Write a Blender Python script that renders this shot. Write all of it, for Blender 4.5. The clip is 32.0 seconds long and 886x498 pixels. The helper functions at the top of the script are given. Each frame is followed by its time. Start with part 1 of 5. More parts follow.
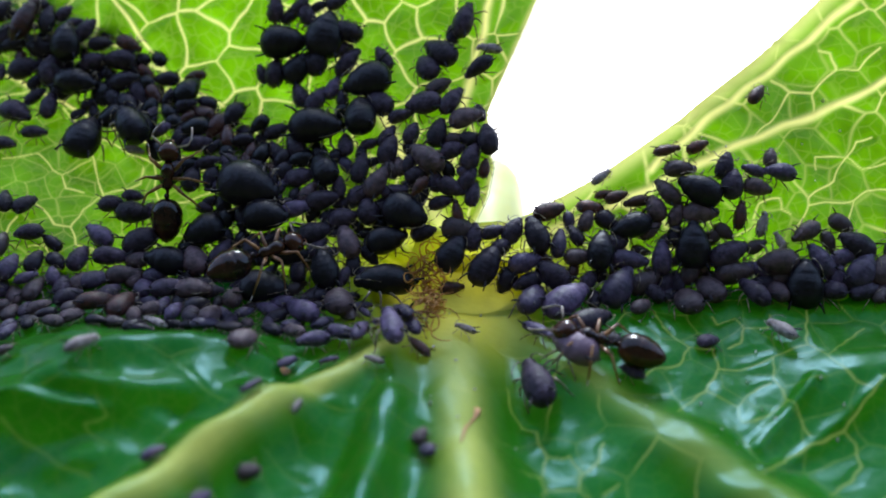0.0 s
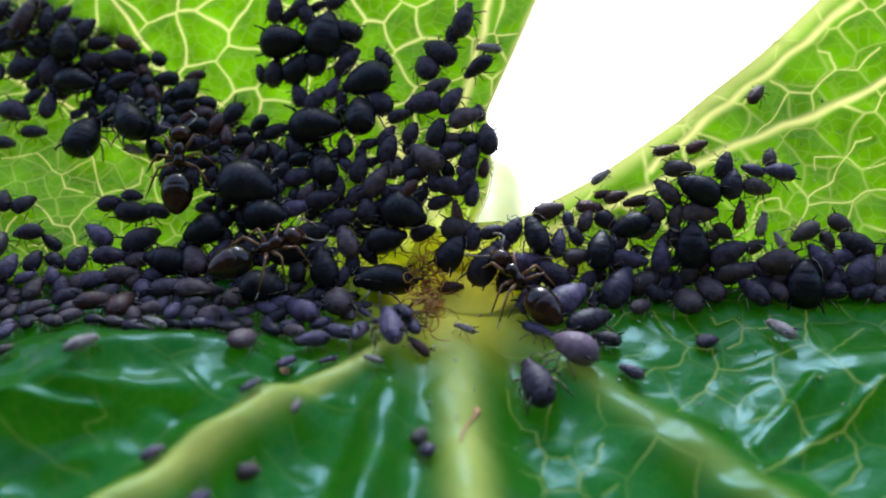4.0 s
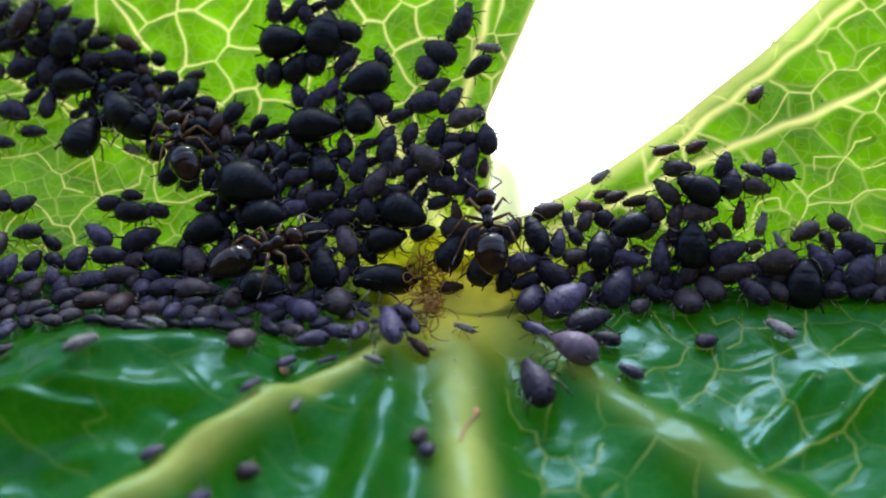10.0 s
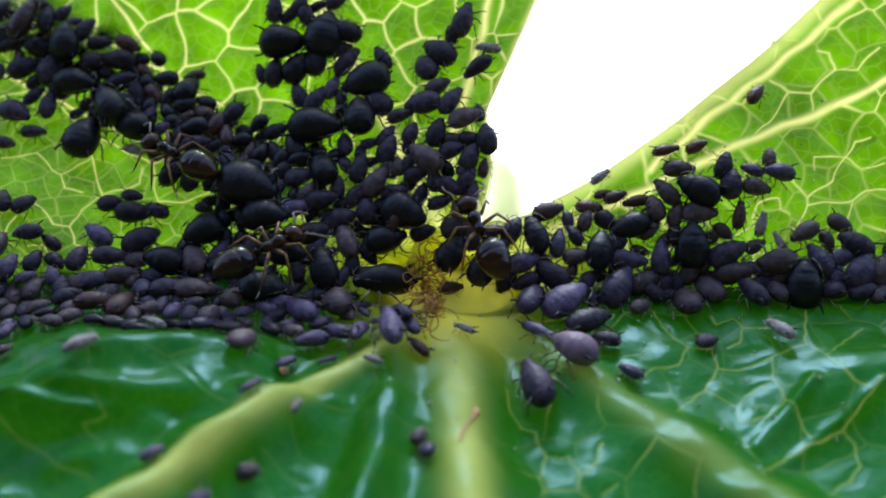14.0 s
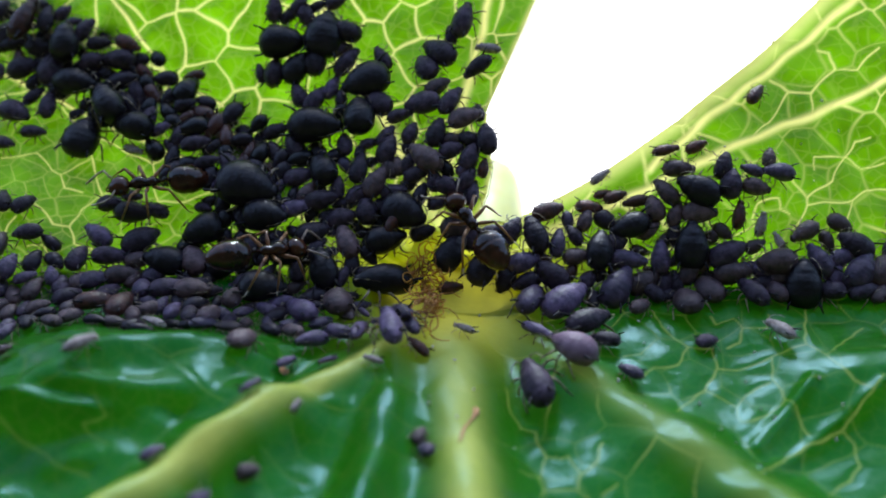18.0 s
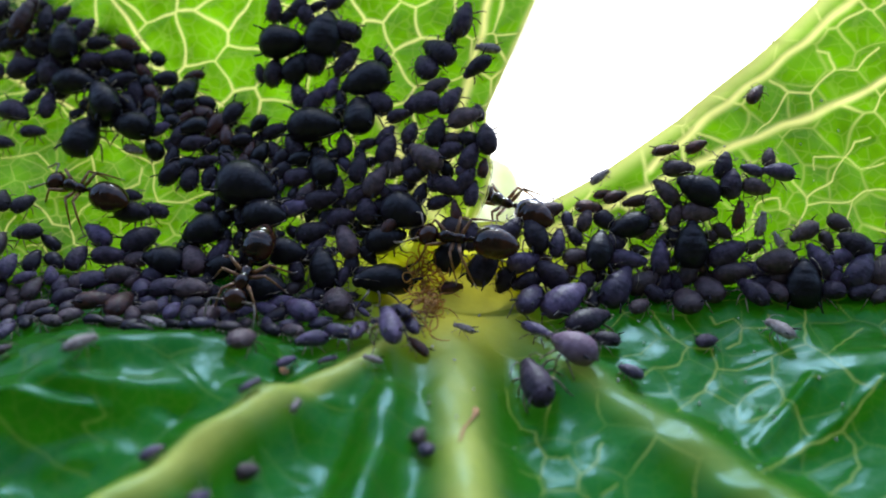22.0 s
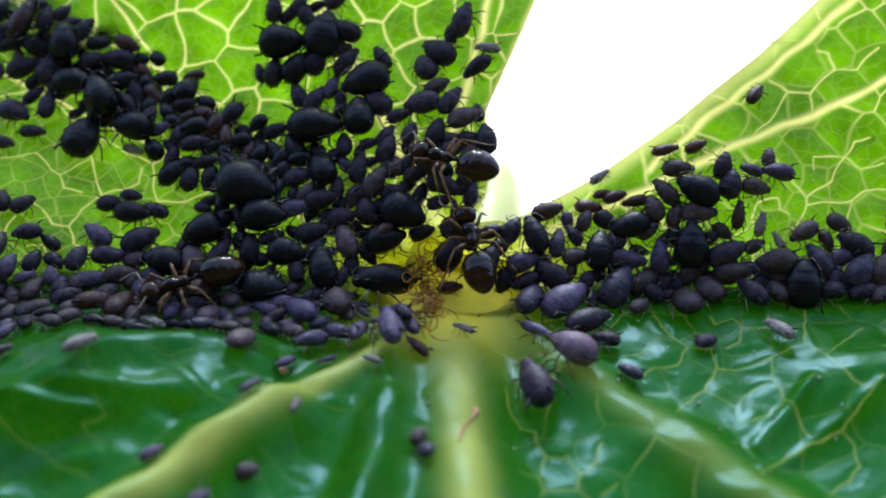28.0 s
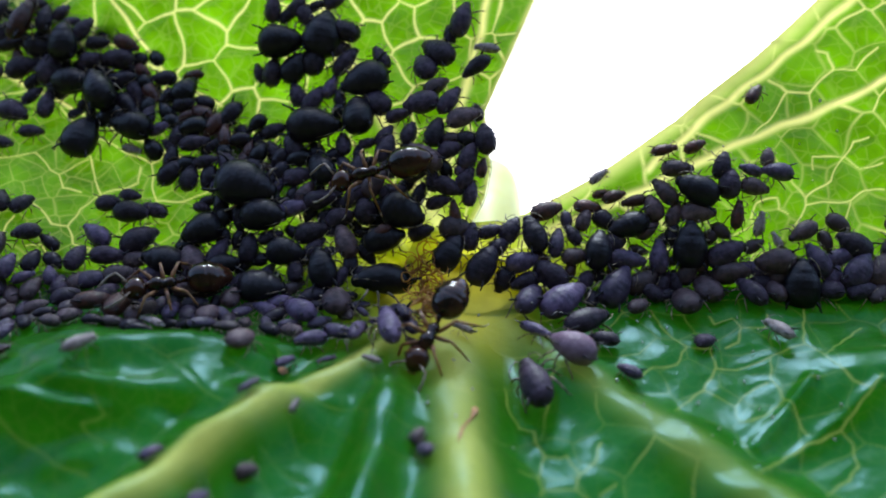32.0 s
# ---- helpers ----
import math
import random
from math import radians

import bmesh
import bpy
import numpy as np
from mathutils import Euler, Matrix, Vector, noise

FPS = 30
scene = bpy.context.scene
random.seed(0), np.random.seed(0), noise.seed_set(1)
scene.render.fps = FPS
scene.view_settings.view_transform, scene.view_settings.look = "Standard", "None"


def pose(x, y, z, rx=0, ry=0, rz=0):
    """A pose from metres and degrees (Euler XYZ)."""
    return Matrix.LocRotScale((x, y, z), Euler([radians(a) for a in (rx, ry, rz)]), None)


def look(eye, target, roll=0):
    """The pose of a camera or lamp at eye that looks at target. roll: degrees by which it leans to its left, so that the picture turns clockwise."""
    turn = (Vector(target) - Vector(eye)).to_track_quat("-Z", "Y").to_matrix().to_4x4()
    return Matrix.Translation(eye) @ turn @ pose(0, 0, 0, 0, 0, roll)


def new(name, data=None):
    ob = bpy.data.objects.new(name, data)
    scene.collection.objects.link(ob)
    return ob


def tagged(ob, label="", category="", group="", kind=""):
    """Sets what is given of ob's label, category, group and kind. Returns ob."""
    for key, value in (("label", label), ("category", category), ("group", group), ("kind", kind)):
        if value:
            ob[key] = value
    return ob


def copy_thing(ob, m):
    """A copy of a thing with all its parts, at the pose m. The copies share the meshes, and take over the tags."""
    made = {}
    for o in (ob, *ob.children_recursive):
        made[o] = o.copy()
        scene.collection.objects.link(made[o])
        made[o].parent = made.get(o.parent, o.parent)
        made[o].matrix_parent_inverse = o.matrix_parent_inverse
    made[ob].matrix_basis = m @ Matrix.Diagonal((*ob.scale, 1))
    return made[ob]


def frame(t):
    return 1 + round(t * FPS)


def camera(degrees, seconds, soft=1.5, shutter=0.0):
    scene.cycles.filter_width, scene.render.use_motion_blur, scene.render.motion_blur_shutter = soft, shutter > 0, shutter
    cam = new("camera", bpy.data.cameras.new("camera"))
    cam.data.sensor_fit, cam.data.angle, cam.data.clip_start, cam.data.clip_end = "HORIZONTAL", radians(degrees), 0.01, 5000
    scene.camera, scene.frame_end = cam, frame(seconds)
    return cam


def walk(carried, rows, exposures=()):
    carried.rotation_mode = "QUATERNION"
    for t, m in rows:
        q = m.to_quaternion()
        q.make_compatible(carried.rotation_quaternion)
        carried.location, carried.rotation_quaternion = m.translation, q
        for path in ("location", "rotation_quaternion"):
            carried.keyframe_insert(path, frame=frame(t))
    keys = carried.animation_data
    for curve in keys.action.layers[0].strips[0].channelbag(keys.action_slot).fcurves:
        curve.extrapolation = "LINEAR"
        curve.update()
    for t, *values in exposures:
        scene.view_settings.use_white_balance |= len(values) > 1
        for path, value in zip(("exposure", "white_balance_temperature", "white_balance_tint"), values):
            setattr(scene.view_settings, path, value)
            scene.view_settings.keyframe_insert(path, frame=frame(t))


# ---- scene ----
cam = camera(45, 32.0, soft=1.9)
cam.data.dof.use_dof = True
cam.data.dof.focus_distance = 0.0475
cam.data.dof.aperture_fstop = 40
walk(cam, [
    (0, look((-0.000400, -0.047113, 0.495363), (-0.000440, -0.000077, 0.501981))),
    (5.5, look((-0.000400, -0.047113, 0.495363), (-0.000410, -0.000076, 0.501978))),
    (13, look((-0.000400, -0.047113, 0.495363), (-0.000400, -0.000076, 0.501973))),
    (25.5, look((-0.000400, -0.047113, 0.495363), (-0.000377, -0.000076, 0.501973))),
    (28, look((-0.000400, -0.047113, 0.495363), (-0.000370, -0.000075, 0.501968))),
    (30, look((-0.000400, -0.047113, 0.495363), (-0.000335, -0.000074, 0.501963))),
    (32, look((-0.000400, -0.047113, 0.495363), (-0.000330, -0.000074, 0.501961))),
])

# ---- light: a bright hazy day, the sun stands behind the leaf ----
world = bpy.data.worlds.new("sky")
world.use_nodes = True
scene.world = world
sky = world.node_tree.nodes.new("ShaderNodeTexSky")
sky.sky_type = "NISHITA"
sky.sun_disc = False
SUN_UP, SUN_TURN = 74, 12        # degrees over the horizon, and to the right of straight behind the leaf
sky.sun_elevation, sky.sun_rotation = radians(SUN_UP), radians(SUN_TURN)
world.node_tree.links.new(sky.outputs[0], world.node_tree.nodes["Background"].inputs[0])
world.node_tree.nodes["Background"].inputs[1].default_value = 0.15
sun = new("sun", bpy.data.lights.new("sun", "SUN"))
sun.data.energy, sun.data.angle, sun.data.color = 1.4, radians(16), (0.76, 0.90, 1.0)
_d = Vector((math.sin(radians(SUN_TURN)) * math.cos(radians(SUN_UP)), math.cos(radians(SUN_TURN)) * math.cos(radians(SUN_UP)), math.sin(radians(SUN_UP))))
sun.matrix_world = look(_d * 4, (0, 0, 0))
scene.view_settings.exposure = 1.49


# ---- materials ----
def surface(name, rough=0.5, spec=0.5, metal=0.0):
    """A material with its main shader; returns material, nodes, links and shader."""
    m = bpy.data.materials.new(name)
    m.use_nodes = True
    nt = m.node_tree
    p = nt.nodes["Principled BSDF"]
    p.inputs["Roughness"].default_value = rough
    p.inputs["Specular IOR Level"].default_value = spec
    p.inputs["Metallic"].default_value = metal
    return m, nt.nodes, nt.links, p


def noise_of(nodes, links, scale, detail=3.0, rough=0.55):
    co = nodes.new("ShaderNodeTexCoord")
    n = nodes.new("ShaderNodeTexNoise")
    n.inputs["Scale"].default_value, n.inputs["Detail"].default_value, n.inputs["Roughness"].default_value = scale, detail, rough
    links.new(co.outputs["Object"], n.inputs["Vector"])
    return n.outputs["Fac"]


def blend(nodes, links, fac, a, b):
    """A mix of two colours (or sockets) by a socket or a number."""
    x = nodes.new("ShaderNodeMix")
    x.data_type = "RGBA"
    for slot, value in ((0, fac), (6, a), (7, b)):
        if isinstance(value, bpy.types.NodeSocket):
            links.new(value, x.inputs[slot])
        else:
            x.inputs[slot].default_value = value if slot == 0 else (*value, 1)
    return x.outputs[2]


def stretch(nodes, links, value, lo, hi, to_lo=0.0, to_hi=1.0):
    x = nodes.new("ShaderNodeMapRange")
    links.new(value, x.inputs[0])
    for k, q in enumerate((lo, hi, to_lo, to_hi)):
        x.inputs[k + 1].default_value = q
    return x.outputs[0]


def bumped(nodes, links, p, height, strength, distance):
    b = nodes.new("ShaderNodeBump")
    b.inputs["Strength"].default_value, b.inputs["Distance"].default_value = strength, distance
    links.new(height, b.inputs["Height"])
    links.new(b.outputs[0], p.inputs["Normal"])
    return b.outputs[0]


def two_tone(name, a, b, scale, rough=0.5, spec=0.5, bump=0.0, by_object=0.0, fine=6.0):
    """A surface of two colours in soft patches with a finer grain over them."""
    m, nodes, links, p = surface(name, rough, spec)
    f = stretch(nodes, links, noise_of(nodes, links, scale), 0.35, 0.65)
    col = blend(nodes, links, f, a, b)
    if by_object:
        info = nodes.new("ShaderNodeObjectInfo")
        dark = stretch(nodes, links, info.outputs["Random"], 0, 1, 1 - by_object, 1 + by_object)
        s = nodes.new("ShaderNodeHueSaturation")
        links.new(dark, s.inputs["Value"])
        links.new(col, s.inputs["Color"])
        col = s.outputs[0]
    links.new(col, p.inputs["Base Color"])
    g = noise_of(nodes, links, scale * fine)
    links.new(stretch(nodes, links, g, 0.3, 0.7, rough - 0.1, rough + 0.1), p.inputs["Roughness"])
    if bump:
        bumped(nodes, links, p, g, 0.6, bump)
    return m


def leaf_material(name, cell, cell_b, vein, through_cell, through_vein, let, rough, coat=0.0, net=0.20, let_hub=0.6, spec=0.22):
    """A leaf: green cells between pale veins, shiny above and lit through from behind."""
    m, nodes, links, p = surface(name, rough, spec)
    p.inputs["Coat Roughness"].default_value = 0.17
    att = nodes.new("ShaderNodeAttribute")
    att.attribute_name = "vein"
    hub = nodes.new("ShaderNodeAttribute")
    hub.attribute_name = "hub"
    patch = stretch(nodes, links, noise_of(nodes, links, 420), 0.3, 0.7)
    fleck = noise_of(nodes, links, 3800, 4.0)
    co = nodes.new("ShaderNodeTexCoord")
    vor = nodes.new("ShaderNodeTexVoronoi")
    vor.feature = "DISTANCE_TO_EDGE"
    vor.inputs["Scale"].default_value = 1500
    links.new(co.outputs["Object"], vor.inputs["Vector"])
    small = stretch(nodes, links, vor.outputs["Distance"], 0.0, 0.09, net, 0.0)
    top = nodes.new("ShaderNodeMath")
    top.operation = "MAXIMUM"
    links.new(att.outputs["Fac"], top.inputs[0])
    links.new(small, top.inputs[1])
    line = top.outputs[0]
    green = blend(nodes, links, patch, cell, cell_b)
    green = blend(nodes, links, stretch(nodes, links, fleck, 0.45, 0.75, 0.0, 0.35), green, cell)
    green = blend(nodes, links, hub.outputs["Fac"], green, (0.52, 0.51, 0.09))
    streak = stretch(nodes, links, noise_of(nodes, links, 330, 4.0, 0.65), 0.40, 0.62)
    pale = blend(nodes, links, streak, vein, tuple(q * k for q, k in zip(vein, (0.62, 0.74, 0.5))))
    col = blend(nodes, links, line, green, pale)
    links.new(col, p.inputs["Base Color"])
    tr = nodes.new("ShaderNodeBsdfTranslucent")
    light = blend(nodes, links, patch, through_cell, tuple(0.40 * q for q in through_cell))
    light = blend(nodes, links, hub.outputs["Fac"], light, (0.92, 0.82, 0.07))
    light = blend(nodes, links, line, light, through_vein)
    links.new(light, tr.inputs[0])
    links.new(stretch(nodes, links, line, 0.05, 0.4, coat, 0.1 * coat), p.inputs["Coat Weight"])
    links.new(stretch(nodes, links, line, 0.05, 0.4, rough, 0.44), p.inputs["Roughness"])
    b = bumped(nodes, links, p, fleck, 0.35, 0.00006)
    links.new(b, tr.inputs["Normal"])
    mix = nodes.new("ShaderNodeMixShader")
    links.new(stretch(nodes, links, hub.outputs["Fac"], 0.2, 1.0, let, let_hub), mix.inputs[0])
    links.new(p.outputs[0], mix.inputs[1])
    links.new(tr.outputs[0], mix.inputs[2])
    links.new(mix.outputs[0], nodes["Material Output"].inputs[0])
    return m


LEAF_BACK = leaf_material("leaf_lobe", (0.022, 0.12, 0.002), (0.040, 0.17, 0.004), (0.50, 0.55, 0.12),
                          (0.200, 0.52, 0.003), (0.98, 0.95, 0.32), 0.52, 0.31, 0.0, 0.08, 0.78, 0.30)
LEAF_FRONT = leaf_material("leaf_blade", (0.004, 0.092, 0.002), (0.014, 0.165, 0.003), (0.46, 0.51, 0.10),
                           (0.03, 0.22, 0.004), (0.60, 0.68, 0.22), 0.34, 0.32, 0.0, 0.03, 0.50, 0.30)
# the blue of the reflected sky is put into the blade's gloss colour
LEAF_FRONT.node_tree.nodes["Principled BSDF"].inputs["Specular Tint"].default_value = (0.13, 0.58, 1.0, 1.0)
STALK = two_tone("leaf_stalk", (0.74, 0.68, 0.24), (0.62, 0.60, 0.18), 150, 0.5, 0.4, 0.00004)
MARGIN = leaf_material("leaf_margin", (0.35, 0.48, 0.06), (0.42, 0.52, 0.09), (0.45, 0.52, 0.12), (0.97, 1.0, 0.6), (0.97, 1.0, 0.6), 0.92, 0.4, 0.0, 0.0)
BLACK = two_tone("aphid_black", (0.005, 0.004, 0.007), (0.015, 0.011, 0.018), 5, 0.40, 0.32, 0.00004, 0.3, 4)
DUSK = two_tone("aphid_dusky", (0.018, 0.011, 0.021), (0.062, 0.040, 0.066), 5, 0.46, 0.28, 0.00006, 0.5, 4)
PLUM = two_tone("aphid_plum", (0.040, 0.026, 0.060), (0.118, 0.076, 0.148), 5, 0.5, 0.45, 0.00006, 0.4, 4)
ROSE = two_tone("aphid_rose", (0.150, 0.085, 0.130), (0.230, 0.140, 0.190), 4, 0.5, 0.4, 0.00006, 0.0, 4)
UMBER = two_tone("aphid_umber", (0.046, 0.026, 0.032), (0.124, 0.072, 0.080), 5, 0.5, 0.45, 0.00006, 0.4, 4)
BROWN = two_tone("aphid_brown", (0.120, 0.034, 0.026), (0.045, 0.018, 0.016), 5, 0.44, 0.45, 0.00006, 0.35, 4)
APHID_LIMB = two_tone("aphid_limb", (0.46, 0.36, 0.25), (0.030, 0.020, 0.018), 8, 0.5, 0.35)
SKIN = two_tone("shed_skin", (0.44, 0.36, 0.34), (0.20, 0.15, 0.15), 6, 0.6, 0.4, 0.00002)
ANT_BLACK = two_tone("ant_shell", (0.010, 0.005, 0.004), (0.070, 0.022, 0.010), 900, 0.2, 0.2, 0.000003)
ANT_BLACK.node_tree.nodes["Principled BSDF"].inputs["Coat Weight"].default_value = 0.4
ANT_BLACK.node_tree.nodes["Principled BSDF"].inputs["Coat Roughness"].default_value = 0.04
ANT_BLACK.node_tree.nodes["Principled BSDF"].inputs["Coat IOR"].default_value = 1.55
ANT_BAND = two_tone("ant_down", (0.46, 0.43, 0.42), (0.06, 0.05, 0.05), 7000, 0.5)
ANT_LIMB = two_tone("ant_limb", (0.50, 0.24, 0.09), (0.17, 0.07, 0.030), 2500, 0.35)
ANT_FEELER = two_tone("ant_feeler", (0.56, 0.47, 0.40), (0.26, 0.17, 0.12), 2500, 0.4)
ANT_EYE = two_tone("ant_eye", (0.01, 0.01, 0.01), (0.02, 0.018, 0.016), 6000, 0.15)
PAD = leaf_material("leaf_pad", (0.54, 0.52, 0.09), (0.46, 0.48, 0.09), (0.6, 0.56, 0.12), (0.80, 0.74, 0.08), (0.9, 0.85, 0.2), 0.46, 0.38, 0.0, 0.0)
HAIR = two_tone("leaf_hair", (0.50, 0.52, 0.25), (0.30, 0.30, 0.14), 900, 0.5)
FIBRE = two_tone("dry_fibre", (0.62, 0.27, 0.04), (0.24, 0.09, 0.02), 1200, 0.6)
SCAR = two_tone("leaf_scar", (0.58, 0.30, 0.13), (0.40, 0.18, 0.07), 1200, 0.6)
GRIT = two_tone("grit", (0.6, 0.58, 0.55), (0.4, 0.37, 0.33), 3000, 0.4)
BLOCKER = two_tone("dark_blocker", (0.035, 0.040, 0.025), (0.022, 0.028, 0.016), 8, 0.9, 0.2, 0.01)
SOIL = two_tone("soil", (0.12, 0.09, 0.05), (0.07, 0.10, 0.03), 3, 0.9, 0.2, 0.01)


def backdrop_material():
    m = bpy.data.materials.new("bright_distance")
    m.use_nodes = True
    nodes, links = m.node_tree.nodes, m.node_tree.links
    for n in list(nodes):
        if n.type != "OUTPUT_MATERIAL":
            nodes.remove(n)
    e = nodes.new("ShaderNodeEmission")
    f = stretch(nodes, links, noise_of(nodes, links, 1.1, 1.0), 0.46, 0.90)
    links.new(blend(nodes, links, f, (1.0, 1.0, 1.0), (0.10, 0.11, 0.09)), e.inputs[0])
    # glows by itself, strong enough to light the lobes through from behind
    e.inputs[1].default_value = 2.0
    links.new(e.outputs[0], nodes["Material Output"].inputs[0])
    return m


DISTANCE = backdrop_material()


# ---- the leaf as four sheets through one node; lengths in millimetres ----
MM = 0.001
NODE = np.array((0.0, 0.0, 500.0))      # the leaf stands half a metre over the ground
_c, _s = math.cos(radians(23)), math.sin(radians(23))
LEAN = np.array(((1, 0, 0), (0, _c, -_s), (0, _s, _c)))


def axes(e1, e2):
    e1 = np.array(e1, float)
    e1 /= np.linalg.norm(e1)
    e2 = np.array(e2, float)
    e2 -= e1 * e1.dot(e2)
    e2 /= np.linalg.norm(e2)
    n = np.cross(e1, e2)
    if n[1] > 0 or abs(n[1]) < 1e-6 and n[2] < 0:
        n = -n
    return LEAN @ e1, LEAN @ e2, LEAN @ n


_b = radians(58)
SHEETS = {
    "front": axes((1, 0, 0), (0, -math.cos(radians(20)), -math.sin(radians(20)))),
    "left": axes((-1, 0, 0), (0, math.cos(radians(45)), math.sin(radians(45)))),
    "right": axes((1, 0, 0), (0, math.cos(_b), math.sin(_b))),
    "middle": axes((-0.820, 0.405, 0.405), (0.1, 0.53, 0.93)),
}


def bell(x, y, cx, cy, sx, sy):
    return np.exp(-((x - cx) / sx) ** 2 - ((y - cy) / sy) ** 2)


def rib(u, v, a, b, w0, w1):
    """0 to 1 across a rib that runs from a to b and is w0 wide at a, w1 at b."""
    ax, ay = a
    dx, dy = b[0] - ax, b[1] - ay
    s = ((u - ax) * dx + (v - ay) * dy) / (dx * dx + dy * dy)
    t = np.clip(s, 0, 1)
    d = np.hypot(u - ax - t * dx, v - ay - t * dy)
    return np.exp(-(d / (w0 + (w1 - w0) * t)) ** 2)


def front_ribs(u, v, k=1.0):
    """The three main ribs of the blade in front; k widens them."""
    a = rib(u, v, (-0.6, 2.0), (-13.0, 16.3), 0.40 * k, 0.74 * k)
    b = rib(u, v, (0.0, 0.8), (0.75, 19.0), 0.85 * k, 1.15 * k)
    c = rib(u, v, (1.8, 1.2), (16.0, 18.35), 0.55 * k, 1.25 * k)
    return a, b, c


# places where the blade in front tips up or down: u, v, slope along u and along v, and the reach in u and v
TIPS_LEFT = (
    (-15.07, 9.11, -0.76, 0.80, 1.80, 0.40), (-14.84, 12.30, -0.50, 0.53, 1.30, 0.80), (-13.92, 8.04, -0.20, -0.02, 1.10, 0.35),
    (-11.31, 8.42, 0.03, 0.22, 1.00, 0.70), (-10.26, 9.58, -0.27, 0.64, 0.90, 0.60), (-8.14, 6.03, 0.14, 0.02, 1.00, 0.35),
    (-4.83, 7.92, 0.75, 0.45, 0.70, 0.45),
)
TIPS_MIDDLE = (
    (-3.06, 13.41, -0.04, -0.07, 0.45, 1.20), (-2.63, 10.55, 0.29, 0.02, 0.30, 0.90), (-2.36, 8.49, 0.46, 0.04, 0.32, 0.80),
    (-1.29, 7.94, 0.09, 0.11, 0.26, 0.90), (0.06, 6.08, -0.04, -0.17, 0.40, 1.00), (7.54, 3.15, -0.06, 0.07, 0.60, 0.35),
    (8.05, 9.32, -0.20, 0.40, 0.60, 0.80),
)
TIPS_RIGHT = (
    (9.60, 11.35, -0.30, 0.41, 0.70, 0.80), (10.35, 5.89, 0.21, 0.19, 0.50, 0.50), (10.66, 4.10, 0.31, 0.23, 0.45, 0.55),
    (11.02, 7.68, 0.26, 0.17, 1.00, 0.80), (13.82, 5.12, -0.05, 0.07, 0.40, 0.35), (15.37, 5.64, 0.05, 0.16, 1.30, 0.40),
)


def swell(sheet, u, v):
    """How far the sheet stands proud of its plane."""
    r = np.hypot(u, v)
    if sheet == "front":
        far = np.clip(v, 0, 30)
        a, b, c = front_ribs(u, v)
        w = 0.02 * far * (a + b) + 0.05
        a, b, c = front_ribs(u, v, 2.0)
        w = w + 0.12 * far * a + 0.10 * far * b
        w = w + 0.12 * np.clip(v - 1.0, 0, 11) * front_ribs(u, v, 1.6)[2]
        w = w + 2.6 * bell(u, v, -13.0, 6.2, 6.5, np.where(v < 6.2, 2.4, 5.0)) + 0.2 * bell(u, v, -9, 8.0, 2.2, 1.6) + 0.6 * bell(u, v, -15, 9.0, 2.5, 1.5)
        w = w + 0.21 * np.clip(v - 3.4, 0, 12) * rib(u, v, (-2.3, 4.5), (-3.4, 17.0), 0.8, 1.2) + 0.5 * bell(u, v, -7.0, 14.0, 3.0, 3.0)
        w = w + 0.14 * np.clip(v - 10.0, 0, 6) * bell(u, v, -13.0, 14.0, 4.0, 3.5)
        w = w + 0.12 * bell(u, v, 9.5, 5.5, 2.4, 2.2) + 1.2 * bell(u, v, 18.5, 5.5, 5.0, 2.4)
        w = w + 0.10 * np.clip(v - 6.0, 0, 3.5) * bell(u, v, -11.0, 8.0, 5.0, 3.0)
        w = w - 0.06 * np.clip(v, 0, 14) / (1 + np.exp(-(u - 3.0) / 0.8))
        w = w + 0.22 * rib(u, v, (11.2, 10.5), (16.7, 6.6), 0.3, 0.3) + 0.3 * rib(u, v, (11.3, 9.3), (14.2, 6.0), 0.4, 0.3)
        w = w + 0.24 * np.sin(2.3 * v + 0.9 * np.sin(0.55 * u) + 0.5) * bell(u, v, -13.0, 9.0, 7.0, 2.8)
        w = w + 0.22 * np.sin(0.75 * u + 0.4 * v) * np.sin(0.8 * v - 0.3 * u + 1) * np.clip(r / 8, 0, 1)
        w = w + 0.06 * np.sin(2.1 * u + 1.3 * v) * np.sin(1.7 * v - 0.6 * u + 2) * np.clip(r / 6, 0, 1) * (1 - bell(u, v, -2.8, 11.0, 2.4, 7.0)) * np.where(u > 0, 0.6, 1.0)
        for u0, v0, a, b, su, sv in TIPS_LEFT + TIPS_MIDDLE + TIPS_RIGHT:
            w = w + (a * (u - u0) + b * (v - v0)) * bell(u, v, u0, v0, su, sv)
        return w - 0.3 * bell(u, v, 0, 0, 6, 1.5) - 0.7 * bell(u, v, 2.5, 7.0, 1.3, 3.5) - 0.26 * (v - 9.3) * bell(u, v, 3.8, 9.3, 1.0, 1.2) - 0.4 * bell(u, v, 2.2, 3.2, 1.2, 1.5)
    if sheet == "right":
        w = 0.45 * np.exp(-((v - 0.55 * u) / 4.0) ** 2) * np.clip(u / 12, 0, 1)
        return w + 0.35 * np.sin(0.45 * u + 0.35 * v) * np.clip(r / 10, 0, 1)
    if sheet == "left":
        return 0.5 * np.sin(0.33 * u - 0.3 * v + 1.0) * np.clip(r / 9, 0, 1)
    w = 0.6 * np.sin(0.30 * u + 0.2 * v) * np.clip(r / 9, 0, 1)
    return w


def spot(sheet, u, v, up=0.0):
    """The place at (u, v) on a sheet, up millimetres over it."""
    e1, e2, n = SHEETS[sheet]
    u, v = np.asarray(u, float), np.asarray(v, float)
    w = swell(sheet, u, v) + up
    return NODE + u[..., None] * e1 + v[..., None] * e2 + w[..., None] * n


